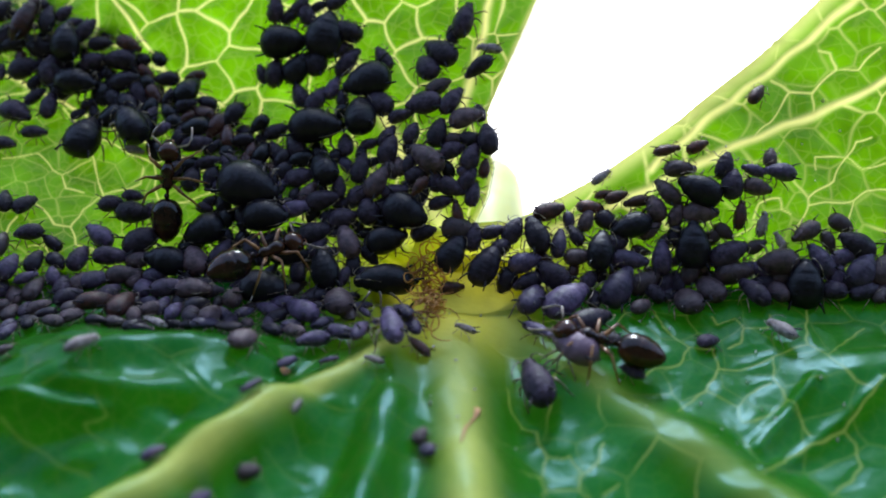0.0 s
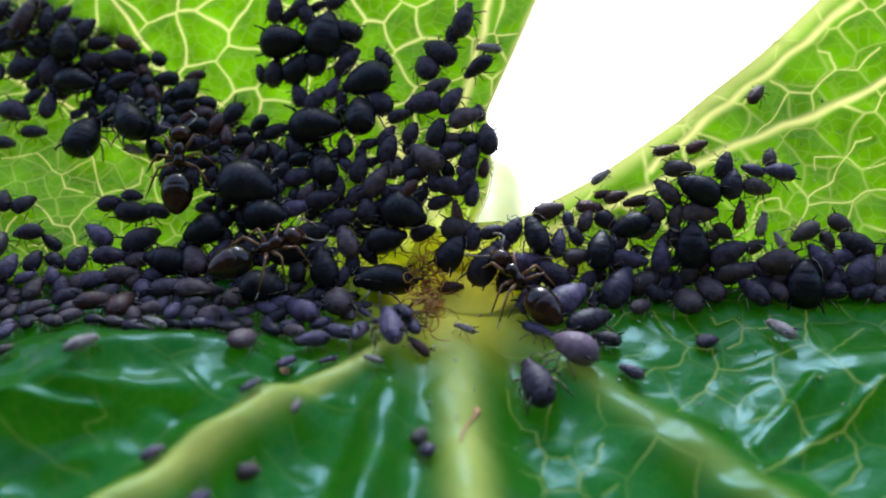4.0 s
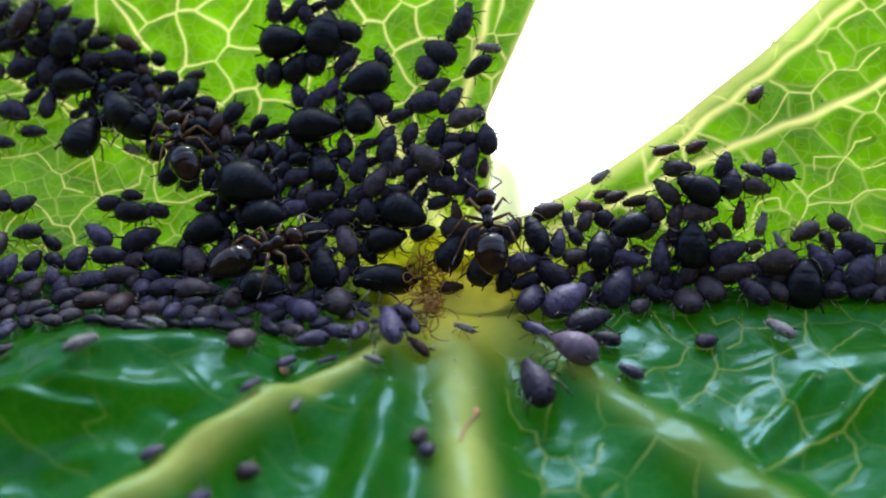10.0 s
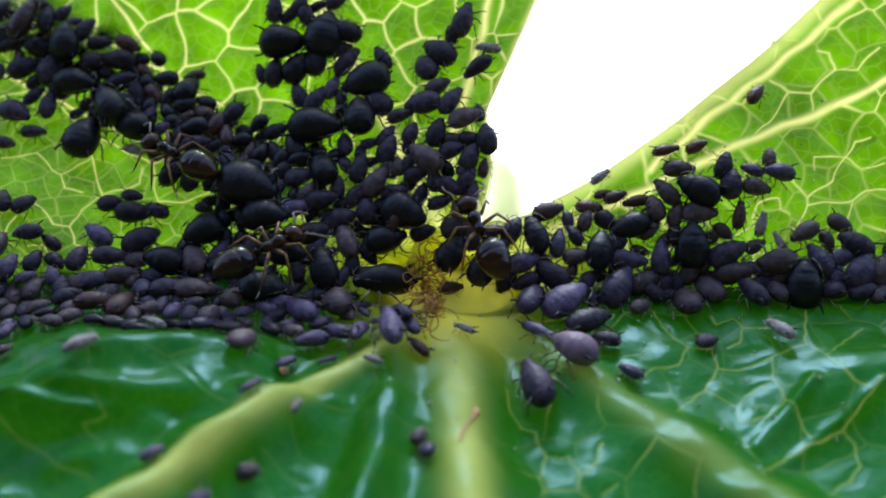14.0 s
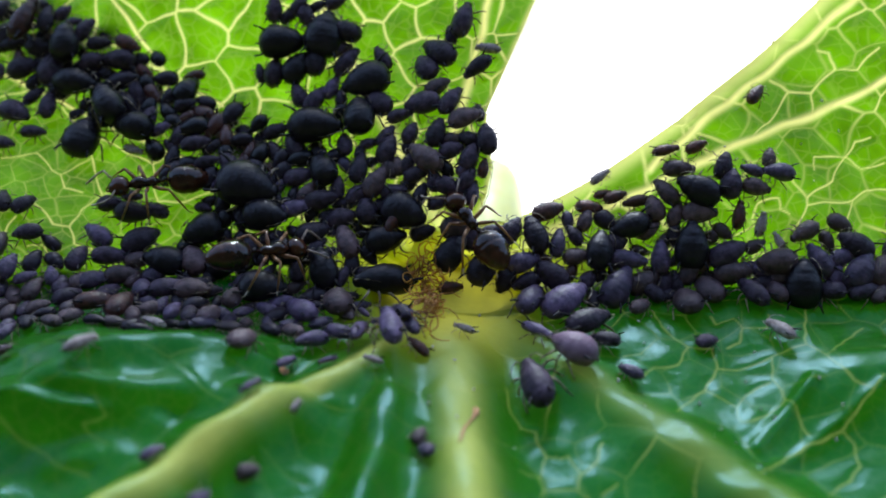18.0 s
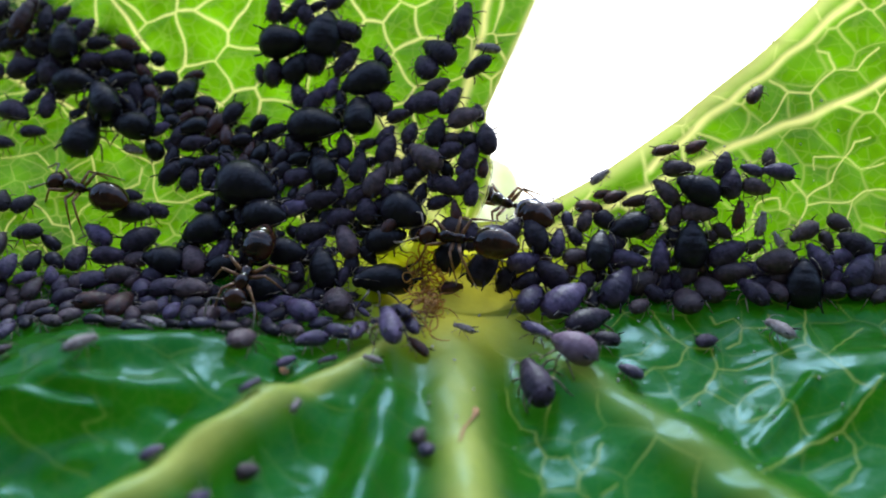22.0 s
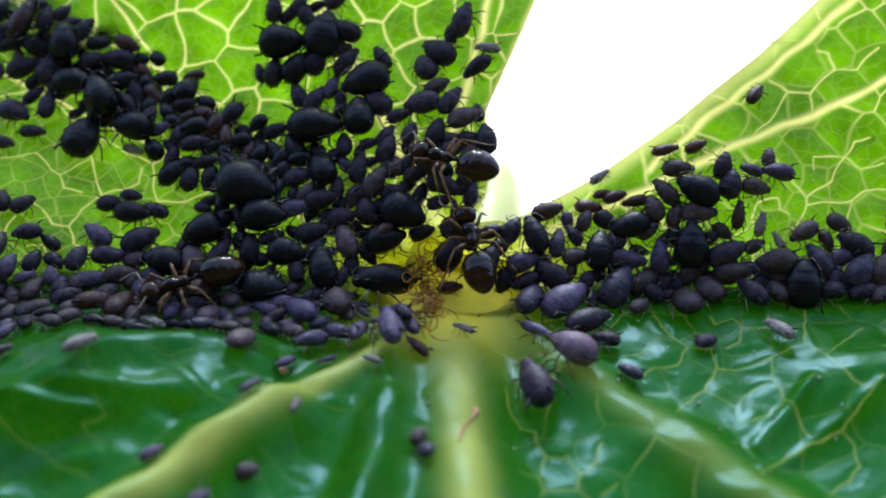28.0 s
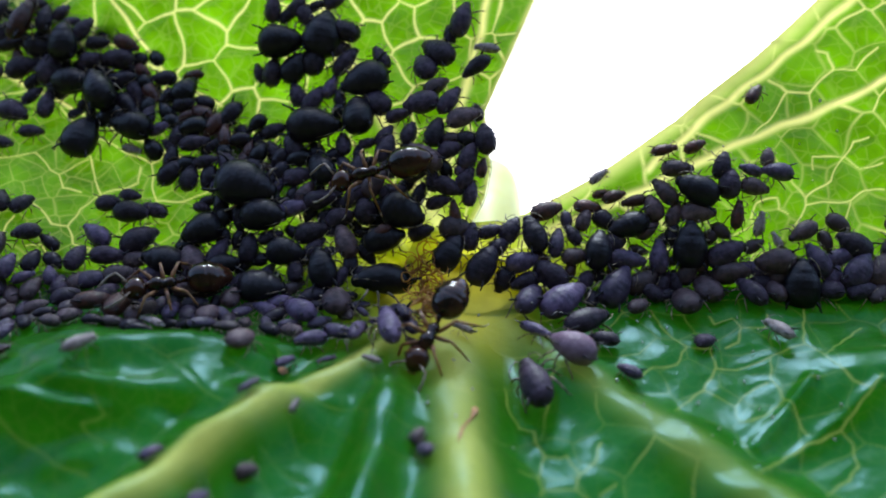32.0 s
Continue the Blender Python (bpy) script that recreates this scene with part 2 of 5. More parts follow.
def upright(sheet, u, v):
    """The sheet's normal at (u, v)."""
    e = 0.3
    a = spot(sheet, u + e, v) - spot(sheet, u - e, v)
    b = spot(sheet, u, v + e) - spot(sheet, u, v - e)
    n = np.cross(a, b)
    n /= np.linalg.norm(n)
    return n if n.dot(SHEETS[sheet][2]) > 0 else -n


SEEDS = {
    "middle": ((21.73, 4.62), (19.44, 2.79), (17.78, 4.3), (16.29, 2.56), (17.69, 6.16), (19.08, 6.82), (15.5, 4.09), (14.03, 2.36), (12.49, 2.87), (13.02, 4.29), (10.48, 3.08), (16.18, 5.92), (12.37, 8.86), (10.62, 8.53), (11.49, 10.2), (9.64, 9.93), (8.47, 11.08), (7.76, 8.69), (8.33, 7.0), (6.68, 12.39), (4.92, 12.94), (4.78, 10.54), (4.58, 8.37), (5.71, 6.93), (6.58, 5.12), (19.06, 0.89), (16.93, 0.85), (6.2, 9.48), (22.02, 2.74), (4.1, 11.23)),
    "right": ((16.6, 11.3), (14.95, 8.84), (12.9, 7.52), (16.32, 8.91), (18.16, 11.76), (19.47, 12.5), (18.52, 10.03), (19.84, 11.04), (13.67, 7.26), (12.27, 6.12), (16.61, 6.64), (17.83, 7.83), (19.11, 7.05), (16.44, 5.23), (15.4, 5.7), (14.23, 4.56), (13.18, 4.04), (14.14, 3.01), (16.27, 3.84), (18.08, 5.07), (19.75, 5.42), (17.55, 3.36), (19.29, 4.02), (12.4, 3.04), (18.69, 2.05), (11.49, 5.61), (9.76, 5.45), (15.59, 2.23)),
    "front": ((7.76, 3.19), (8.92, 3.99), (10.24, 3.84), (9.62, 5.3), (12.21, 3.43), (13.6, 2.42), (11.88, 5.96), (10.51, 7.04), (11.92, 8.12), (14.21, 5.27), (14.08, 3.31), (16.49, 3.19), (16.52, 5.48), (14.25, 6.78), (12.23, 4.39), (9.1, 2.32), (14.43, 8.48), (16.36, 7.84), (15.18, 9.89), (3.69, 9.82), (3.97, 11.24), (5.23, 10.77), (4.3, 7.61), (5.78, 9.54), (2.82, 7.25), (2.74, 11.24), (11.28, 2.27)),
}

LINES = {
    "middle": (((1.12, 1.71), (14.18, 9.09), 0.35, 0.3), ((2.99, 3.91), (6.7, 13.41), 0.3, 0.16), ((23.31, 3.74), (18.26, 1.77), 0.09, 0.08), ((18.26, 1.77), (15.09, 1.99), 0.08, 0.06),),
    "left": (((2.52, 1.33), (22.83, 12.83), 0.13, 0.1),),
    "right": (((3.28, 2.27), (21.59, 10.73), 0.24, 0.17), ((9.03, 5.77), (19.32, 14.48), 0.18, 0.22),),
}

# veins that stand out: the half width, then the corners they pass
VEINS_FRONT_1 = (
    (0.0491, (16.87, 6.29), (16.27, 6.98), (14.76, 8.26), (13.44, 8.84), (12.39, 9.66), (11.00, 11.00)),
    (0.045, (10.05, 6.06), (10.81, 4.89), (12.05, 4.69), (13.12, 4.42), (14.55, 3.68), (15.10, 4.80), (15.61, 6.32), (16.26, 7.02)),
    (0.045, (10.05, 6.06), (9.35, 6.77), (8.64, 7.53)),
    (0.045, (10.05, 6.06), (11.05, 7.10), (11.07, 7.96), (11.54, 7.85), (12.34, 7.24), (12.91, 6.78)),
    (0.045, (13.12, 4.42), (12.90, 5.51), (12.91, 6.78), (13.25, 7.58), (13.57, 8.40)),
    (0.045, (10.81, 4.89), (10.77, 3.78), (9.69, 3.61), (8.85, 2.36), (8.72, 1.03)),
    (0.045, (9.69, 3.61), (9.07, 4.76), (8.19, 4.98), (7.67, 5.44)),
    (0.045, (6.94, 4.11), (7.73, 4.18), (8.28, 3.61)),
)
VEINS_FRONT_2 = (
    (0.045, (14.55, 3.68), (15.24, 1.74), (15.50, 0.42)),
    (0.045, (11.09, 1.45), (11.21, 2.06), (12.08, 1.84), (12.34, 2.56), (11.99, 3.34), (11.47, 3.64)),
    (0.045, (12.34, 2.56), (13.22, 2.52), (13.50, 1.66)),
    (0.045, (14.75, 8.30), (15.16, 8.87), (15.12, 9.75), (14.64, 10.37), (13.53, 11.25)),
    (0.045, (15.10, 4.80), (16.40, 3.45), (17.45, 2.45)),
    (0.045, (11.05, 7.10), (11.69, 6.30), (12.70, 5.72)),
    (0.045, (2.21, 5.89), (2.22, 7.09), (2.56, 7.88), (3.20, 8.07), (3.35, 9.37), (3.06, 10.62), (3.25, 11.33), (3.12, 11.68)),
    (0.045, (3.35, 9.37), (4.02, 9.60), (4.30, 9.52), (4.66, 10.43), (4.39, 11.10), (3.25, 11.33)),
    (0.045, (4.66, 10.43), (5.25, 9.82), (5.64, 8.82)),
)
VEINS_FRONT_3 = (
    (0.045, (4.39, 11.10), (4.75, 11.53)),
    (0.045, (3.06, 10.62), (2.39, 10.39)),
    (0.045, (5.28, 11.37), (5.96, 10.83)),
    (0.0714, (-16.36, 9.67), (-15.18, 10.38), (-13.85, 11.35), (-12.51, 12.02)),
    (0.045, (-11.78, 6.64), (-10.73, 6.84), (-9.66, 8.02), (-8.25, 9.15)),
    (0.045, (-12.93, 9.12), (-12.41, 9.62), (-13.16, 10.04), (-12.18, 10.84)),
    (0.045, (-10.73, 6.84), (-9.77, 6.25)),
    (0.045, (-6.65, 10.87), (-5.24, 11.65)),
)
VEINS_LEFT_1 = (
    (0.0558, (22.48, 11.19), (21.18, 11.73)),
    (0.062, (19.27, 10.63), (18.22, 9.42)),
    (0.0496, (21.59, 7.40), (20.88, 7.66), (19.87, 7.84), (19.15, 6.92), (18.56, 6.61), (17.36, 7.45)),
    (0.0496, (17.33, 7.77), (16.91, 6.31), (16.38, 5.51), (15.60, 5.72), (14.83, 6.09), (14.79, 6.84)),
    (0.0558, (16.38, 5.51), (17.15, 4.68), (17.55, 3.50), (18.36, 3.75), (19.46, 4.82)),
    (0.045, (17.55, 3.50), (17.27, 2.71), (16.36, 2.47), (16.60, 1.81)),
    (0.062, (13.47, 7.61), (14.26, 7.09), (15.91, 7.99), (17.13, 8.71)),
    (0.0558, (14.26, 7.09), (13.75, 4.97), (11.99, 5.06), (11.06, 5.32)),
    (0.0496, (20.33, 2.72), (20.00, 3.91)),
    (0.045, (19.14, 2.35), (18.43, 2.42), (17.84, 1.37)),
)
VEINS_LEFT_2 = (
    (0.045, (18.56, 6.61), (18.27, 5.78), (17.46, 5.65)),
)
VEINS_RIGHT_1 = (
    (0.0816, (15.02, 10.25), (15.74, 9.64), (16.81, 9.65), (17.95, 10.77), (17.78, 11.65), (17.29, 11.84)),
    (0.0544, (16.81, 9.65), (16.65, 8.20)),
    (0.045, (15.74, 9.64), (14.56, 7.91), (13.65, 7.12)),
    (0.0544, (14.70, 6.34), (15.60, 5.03), (16.12, 4.38), (16.04, 4.10), (15.25, 2.75)),
    (0.0544, (16.04, 4.10), (17.12, 4.11), (18.26, 4.46), (18.87, 4.83), (19.91, 5.01)),
    (0.0476, (16.12, 4.38), (17.42, 5.36), (18.05, 6.46), (18.74, 5.99), (20.04, 6.24)),
    (0.045, (18.05, 6.46), (18.73, 7.36), (19.40, 7.45)),
    (0.045, (18.05, 6.46), (16.59, 6.47), (16.51, 5.79)),
    (0.045, (18.26, 4.46), (17.65, 3.09), (17.32, 2.67)),
    (0.045, (13.81, 4.03), (13.41, 3.40), (13.52, 3.07), (12.64, 2.54)),
)
VEINS_RIGHT_2 = (
    (0.045, (13.81, 4.03), (14.60, 4.26), (14.69, 3.65), (15.06, 3.53)),
    (0.045, (11.43, 3.58), (11.71, 3.07), (12.02, 2.43)),
    (0.0476, (17.95, 10.77), (19.08, 10.82), (20.02, 11.73)),
)
VEINS = {
    "front": VEINS_FRONT_1 + VEINS_FRONT_2 + VEINS_FRONT_3,
    "left": VEINS_LEFT_1 + VEINS_LEFT_2,
    "right": VEINS_RIGHT_1 + VEINS_RIGHT_2,
}


# ---- building helpers ----
def mesh_of(name, bm, material, smooth=True):
    me = bpy.data.meshes.new(name)
    bm.to_mesh(me)
    bm.free()
    me.materials.append(material)
    if smooth:
        me.polygons.foreach_set("use_smooth", [True] * len(me.polygons))
    return me


def part(name, bm, material, parent, label=""):
    """Links a bmesh as one mesh object under a thing or a part."""
    ob = new(name, mesh_of(name, bm, material))
    ob.parent = parent
    return tagged(ob, label)


def tube(bm, points, radii, sides=6):
    """A closed tube through points; radii one for each."""
    pts = [Vector(q) for q in points]
    rings = []
    for i, q in enumerate(pts):
        d = (pts[min(i + 1, len(pts) - 1)] - pts[max(i - 1, 0)]).normalized()
        side = d.orthogonal() if not rings else (side - d * side.dot(d))
        side.normalize()
        other = d.cross(side)
        rings.append([bm.verts.new(q + radii[i] * (math.cos(a) * side + math.sin(a) * other))
                      for a in (2 * math.pi * k / sides for k in range(sides))])
    for a, b in zip(rings, rings[1:]):
        for k in range(sides):
            bm.faces.new((a[k], a[(k + 1) % sides], b[(k + 1) % sides], b[k]))
    bm.faces.new(rings[0][::-1])
    bm.faces.new(rings[-1])
    return bm


def lathe(bm, stations, flat=1.0, sides=14, keel=1.0):
    """A body along x: stations of (x, radius, z of the middle); flat squeezes its height, keel its underside."""
    rings = []
    for x, r, z in stations:
        ring = []
        for k in range(sides):
            a = 2 * math.pi * k / sides
            h = math.sin(a) * r * flat
            ring.append(bm.verts.new((x, math.cos(a) * r, z + (h if h > 0 else h * keel))))
        rings.append(ring)
    for a, b in zip(rings, rings[1:]):
        for k in range(sides):
            bm.faces.new((a[k], b[k], b[(k + 1) % sides], a[(k + 1) % sides]))
    bm.faces.new(rings[0])
    bm.faces.new(rings[-1][::-1])
    bmesh.ops.recalc_face_normals(bm, faces=bm.faces)
    return bm


# ---- ground and distance ----
def ground():
    bm = bmesh.new()
    bmesh.ops.create_circle(bm, cap_ends=True, segments=64, radius=400)
    ob = new("ground", mesh_of("ground", bm, SOIL, False))
    return tagged(ob, "brown garden soil with sparse green, far below", "ground", kind="structure")


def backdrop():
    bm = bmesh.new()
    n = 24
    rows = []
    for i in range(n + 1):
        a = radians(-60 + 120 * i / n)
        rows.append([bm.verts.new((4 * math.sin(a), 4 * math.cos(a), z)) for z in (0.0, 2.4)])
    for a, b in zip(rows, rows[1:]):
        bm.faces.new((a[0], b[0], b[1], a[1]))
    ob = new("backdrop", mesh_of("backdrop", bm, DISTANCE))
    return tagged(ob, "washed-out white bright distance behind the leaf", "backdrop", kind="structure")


def wall_behind():
    """A plain dark unseen screen, added behind the camera to block low sky light."""
    bm = bmesh.new()
    for x0, x1, y0, y1 in ((-2.5, 2.5, -0.95, -0.8), (-2.65, -2.5, -0.95, 1.0), (2.5, 2.65, -0.95, 1.0)):
        m = Matrix.Translation(((x0 + x1) / 2, (y0 + y1) / 2, 0.58)) @ Matrix.Diagonal((x1 - x0, y1 - y0, 1.16, 1))
        bmesh.ops.create_cube(bm, size=1, matrix=m)
    ob = new("wall_behind", mesh_of("wall_behind", bm, BLOCKER, False))
    return tagged(ob, "plain dark unseen screen behind the camera, added to block low sky light", "wall", kind="structure")


ground()
backdrop()
wall_behind()


# ---- the leaf ----
def cell_edges(u, v, seeds):
    """Distance to the nearest border between the cells round the seeds."""
    s = np.array(seeds, float)
    out = np.empty(len(u))
    for i in range(0, len(u), 8000):
        d = (u[i:i + 8000, None] - s[:, 0]) ** 2 + (v[i:i + 8000, None] - s[:, 1]) ** 2
        k = np.argpartition(d, 2, axis=1)[:, :3]
        dd = np.take_along_axis(d, k, 1)
        o = np.argsort(dd, 1)
        k, dd = np.take_along_axis(k, o, 1), np.take_along_axis(dd, o, 1)
        best = None
        for j in (1, 2):
            gap = np.hypot(*(s[k[:, 0]] - s[k[:, j]]).T)
            e = (dd[:, j] - dd[:, 0]) / (2 * gap)
            best = e if best is None else np.minimum(best, e)
        out[i:i + 8000] = best
    return out


def seeds_for(sheet, u0, u1, v0, v1, step):
    """The cells that stand out, and between and beyond them an uneven field of others."""
    rnd = random.Random(len(sheet) * 7 + 3)
    known = list(SEEDS.get(sheet, ()))
    out = list(known)
    row = 0
    v = v0
    while v < v1:
        u = u0 + (row % 2) * step / 2
        while u < u1:
            q = (u + rnd.uniform(-0.36, 0.36) * step, v + rnd.uniform(-0.36, 0.36) * step)
            if all((q[0] - k[0]) ** 2 + (q[1] - k[1]) ** 2 > (0.85 * step) ** 2 for k in known):
                out.append(q)
            u += step
        v += step * 0.87
        row += 1
    return out


def drawn_veins(u, v, lines):
    """0 to 1 across the veins drawn one by one, and the distance to the nearest of them."""
    own, near = np.zeros(len(u)), np.full(len(u), 9.0)
    for wide, *pts in lines:
        for (ax, ay), (bx, by) in zip(pts, pts[1:]):
            dx, dy = bx - ax, by - ay
            t = np.clip(((u - ax) * dx + (v - ay) * dy) / (dx * dx + dy * dy), 0, 1)
            d = np.hypot(u - ax - t * dx, v - ay - t * dy)
            own, near = np.maximum(own, 0.95 * np.exp(-(d / wide) ** 2)), np.minimum(near, d)
    return own, near


def wobble(u, v, k):
    return 0.09 * np.sin(1.9 * u + 1.3 * v + k) + 0.035 * np.sin(4.3 * v - 3.1 * u + 2 * k)


def sheet_part(name, sheet, vs, lo, hi, nu, step, thin, puff, material, parent, label, low=None):
    """A lobe: rows at vs, each from lo(v) to hi(v), with its cells puffed up between sunken veins."""
    vs = np.asarray(vs, float)
    s = np.linspace(0, 1, nu)
    V = np.repeat(vs, nu)
    a, b = np.repeat(lo(vs), nu), np.repeat(hi(vs), nu)
    U = a + (b - a) * np.tile(s, len(vs))
    if low:
        V = V + low(U) * np.exp(-np.maximum(V - vs[0], 0) / 2.5)
    seeds = seeds_for(sheet, U.min(), U.max(), vs.min(), vs.max(), step)
    d = cell_edges(U + wobble(U, V, 0), V + wobble(U, V, 2), seeds)
    wide = thin * (1 + 0.35 * np.sin(0.8 * U + 1.1 * V) * np.sin(0.9 * V - 0.5 * U))
    vein = np.exp(-(d / wide) ** 2) * 0.85
    lift = puff * (1 - np.exp(-(d / 0.45) ** 2))
    if sheet in VEINS:
        own, near = drawn_veins(U + 0.8 * wobble(1.3 * U, 1.3 * V, 5), V + 0.8 * wobble(1.3 * U, 1.3 * V, 6), VEINS[sheet])
        d = 1 - (0.3 if sheet == "left" else 0.72) * np.exp(-(near / 1.4) ** 4)
        vein = np.maximum(vein * d * (0.42 if sheet == "left" else 1.0), 0.85 * own ** 1.4)
        lift = np.minimum(lift * (0.55 + 0.45 * d), puff * (1 - np.exp(-(near / 0.4) ** 2)) + 0.02)
    if sheet == "front":
        lift = lift * np.where(U > 2, 0.65, 0.9) * (1 - 0.8 * bell(U, V, -2.8, 11.0, 2.4, 7.0))
    for p, q, w0, w1 in LINES.get(sheet, ()):
        r = rib(U + 0.5 * wobble(U, V, 1), V + 0.5 * wobble(U, V, 3), p, q, w0, w1)
        vein = np.maximum(vein, r)
        lift = lift * (1 - 0.7 * r) + (0.02 if sheet == "front" else 0.12) * r
    if sheet in ("right", "middle"):
        rim = np.exp(-((U - lo(V)) / (0.9 if sheet == "right" else 0.2)) ** 2)
        vein = np.maximum(vein, 0.72 * rim)
        lift = lift * (1 - rim) + (0.34 if sheet == "right" else 0.16) * rim
    hub = np.exp(-(np.hypot(U * 0.62, V) / 3.0) ** 2)
    if sheet == "front":
        vein = vein * (0.16 + 0.46 / (1 + np.exp(-(U - 1.5) / 0.6)))
        x, y, z = front_ribs(U, V, 0.85)
        ribs = np.maximum(np.maximum(x, y), 0.30 * z)
        vein = np.maximum(vein * (1 - 0.8 * ribs), ribs)
        hub = np.exp(-(np.hypot(np.where(U > 0, 1.2, 1.0) * U, V - 1.3) / 3.0) ** 2)
        lift = lift * (1 - ribs)
    vein, lift = vein * (1 - (0.93 if sheet == "front" else 0.6) * hub), lift * (1 - hub)
    P = spot(sheet, U, V, lift) - NODE
    me = bpy.data.meshes.new(name)
    m = len(vs)
    k = (np.arange(m - 1)[:, None] * nu + np.arange(nu - 1)).ravel()
    faces = np.column_stack((k, k + 1, k + nu + 1, k + nu))
    if np.dot(np.cross(P[1] - P[0], P[nu] - P[0]), SHEETS[sheet][2]) < 0:
        faces = faces[:, ::-1]
    me.from_pydata((P * MM).tolist(), [], faces.tolist())
    me.polygons.foreach_set("use_smooth", [True] * len(faces))
    for key, values in (("vein", vein), ("hub", hub)):
        me.attributes.new(key, "FLOAT", "POINT").data.foreach_set("value", values.astype(np.float32))
    me.materials.append(material)
    ob = new(name, me)
    ob.parent = parent
    return tagged(ob, label)


def along(points):
    """A function of v through a few (v, u) corners."""
    v, u = zip(*points)
    return lambda x: np.interp(x, v, u)


def leaf_base(leaf):
    """The smooth yellow pad at the node, where the blade in front turns up into the lobes."""
    us, ts = np.linspace(-3.6, 3.8, 60), np.linspace(0, 1, 24)
    verts = []
    for u in us:
        e = 1 - ((u - 0.1) / 3.75) ** 2
        k = 1 / (1 + math.exp(-4 * u))
        reach = 0.3 + 1.5 * max(0, e) ** 0.6
        front = spot("front", u, reach, -0.012)
        back = (1 - k) * spot("left", -u, reach, 0.02) + k * spot("right", u, reach, 0.02)
        fold = spot("front", u, 0.25 * reach, 0.0)
        for t in ts:
            p = (1 - t) ** 2 * front + 2 * t * (1 - t) * fold + t * t * back
            verts.append(tuple((p - NODE) * MM))
    n = len(ts)
    faces = [(i * n + j, i * n + j + 1, (i + 1) * n + j + 1, (i + 1) * n + j) for i in range(len(us) - 1) for j in range(n - 1)]
    me = bpy.data.meshes.new("leaf_base")
    me.from_pydata(verts, [], faces)
    me.polygons.foreach_set("use_smooth", [True] * len(faces))
    me.materials.append(PAD)
    ob = new("leaf_base", me)
    ob.parent = leaf
    return tagged(ob, "smooth yellow-green pad where the ribs meet")


def build_leaf():
    leaf = new("leaf")
    leaf.location = NODE * MM
    tagged(leaf, "green lobed leaf with pale netted veins, crowded with black aphids", "leaf")
    sheet_part("front_blade", "front", np.concatenate((np.arange(-1.2, 15, 0.066), np.arange(15, 40, 0.5))),
               along(((-2, -25), (15, -25), (40, -30))), along(((-2, 25), (15, 25), (40, 30))), 820, 2.5, 0.036, 0.14, LEAF_FRONT, leaf,
               "glossy dark green blade with thick pale ribs", lambda u: 1.75 * UNDER_PAD(0.9 * u))
    sheet_part("left_lobe", "left", np.concatenate((np.arange(-0.6, 18, 0.065), np.arange(18, 25, 0.3))), along(((-1, -1.5), (0, -1), (6, 8.0), (16.5, 22.6), (30, 40))),
               along(((-1, 26), (12, 27), (30, 44))), 540, 1.25, 0.042, 0.10, LEAF_BACK, leaf, "green lobe lit through from behind", UNDER_PAD)
    sheet_part("middle_lobe", "middle", np.concatenate((np.arange(0.0, 16, 0.065), np.arange(16, 26, 0.3))), MIDDLE_IN, along(((-1, 31), (26, 40))), 520, 2.1, 0.07, 0.16, LEAF_BACK, leaf,
               "bright green lobe lit through from behind", MIDDLE_LOW)
    sheet_part("right_lobe", "right", np.concatenate((np.arange(-0.6, 18, 0.065), np.arange(18, 25, 0.3))), RIGHT_IN, along(((-1, 24), (14, 25), (30, 36))), 460, 2.2, 0.07, 0.16,
               LEAF_BACK, leaf, "bright green lobe with a thick pale margin", UNDER_PAD)
    leaf_base(leaf)
    # margins with a thickness of their own
    for sheet, edge, v0, v1, r in (("middle", MIDDLE_IN, 2.2, 25.5, 0.022), ("right", RIGHT_IN, 3.4, 23.5, 0.03)):
        bm = bmesh.new()
        v = np.linspace(v0, v1, 60)
        pts = (spot(sheet, edge(v), v, -0.05) - NODE) * MM
        tube(bm, [tuple(q) for q in pts], [r * MM * (1 + 0.15 * math.sin(1.7 * k)) for k in range(len(pts))], 8)
        part("leaf_margin", bm, MARGIN, leaf, "pale thickened leaf edge")
    bm = bmesh.new()
    u = np.linspace(12.5, 32, 60)
    pts = (spot("middle", u, MIDDLE_LOW(u), 0.0) - NODE) * MM
    tube(bm, [tuple(q) for q in pts], [0.07 * MM] * 60, 8)
    part("leaf_margin", bm, MARGIN, leaf, "pale thickened leaf edge")
    bm = bmesh.new()
    rnd = random.Random(31)
    for k in range(320):
        u = rnd.uniform(11.5, 26)
        p = spot("middle", u, float(MIDDLE_LOW(u)) + rnd.uniform(-0.1, 1.3), 0.0) - NODE
        e1, e2, n = SHEETS["middle"]
        q = p + rnd.uniform(0.35, 0.75) * (n * rnd.uniform(0.4, 1) + e1 * rnd.uniform(-0.6, 0.6) + e2 * rnd.uniform(-0.2, 1.0))
        m = (p + q) / 2 + 0.06 * e2
        tube(bm, [tuple(p * MM), tuple(m * MM), tuple(q * MM)], [0.014 * MM, 0.011 * MM, 0.005 * MM], 3)
    part("leaf_hairs", bm, HAIR, leaf, "fine pale hairs along the fold")
    # the stalk runs back from the node and bends down to the soil
    bm = bmesh.new()
    way = ((0.8, 2.2, -2.6), (1.4, 6.0, -0.2), (2.1, 12.0, 4.8), (2.4, 20.0, 8.6), (2.8, 31.0, 7.0), (4.0, 44.0, -12.0), (4.0, 52.0, -70.0),
           (3.0, 56.0, -200.0), (2.0, 58.0, -350.0), (2.0, 58.0, -502.0))
    way = [Vector(q) * MM for q in way]
    fine = []
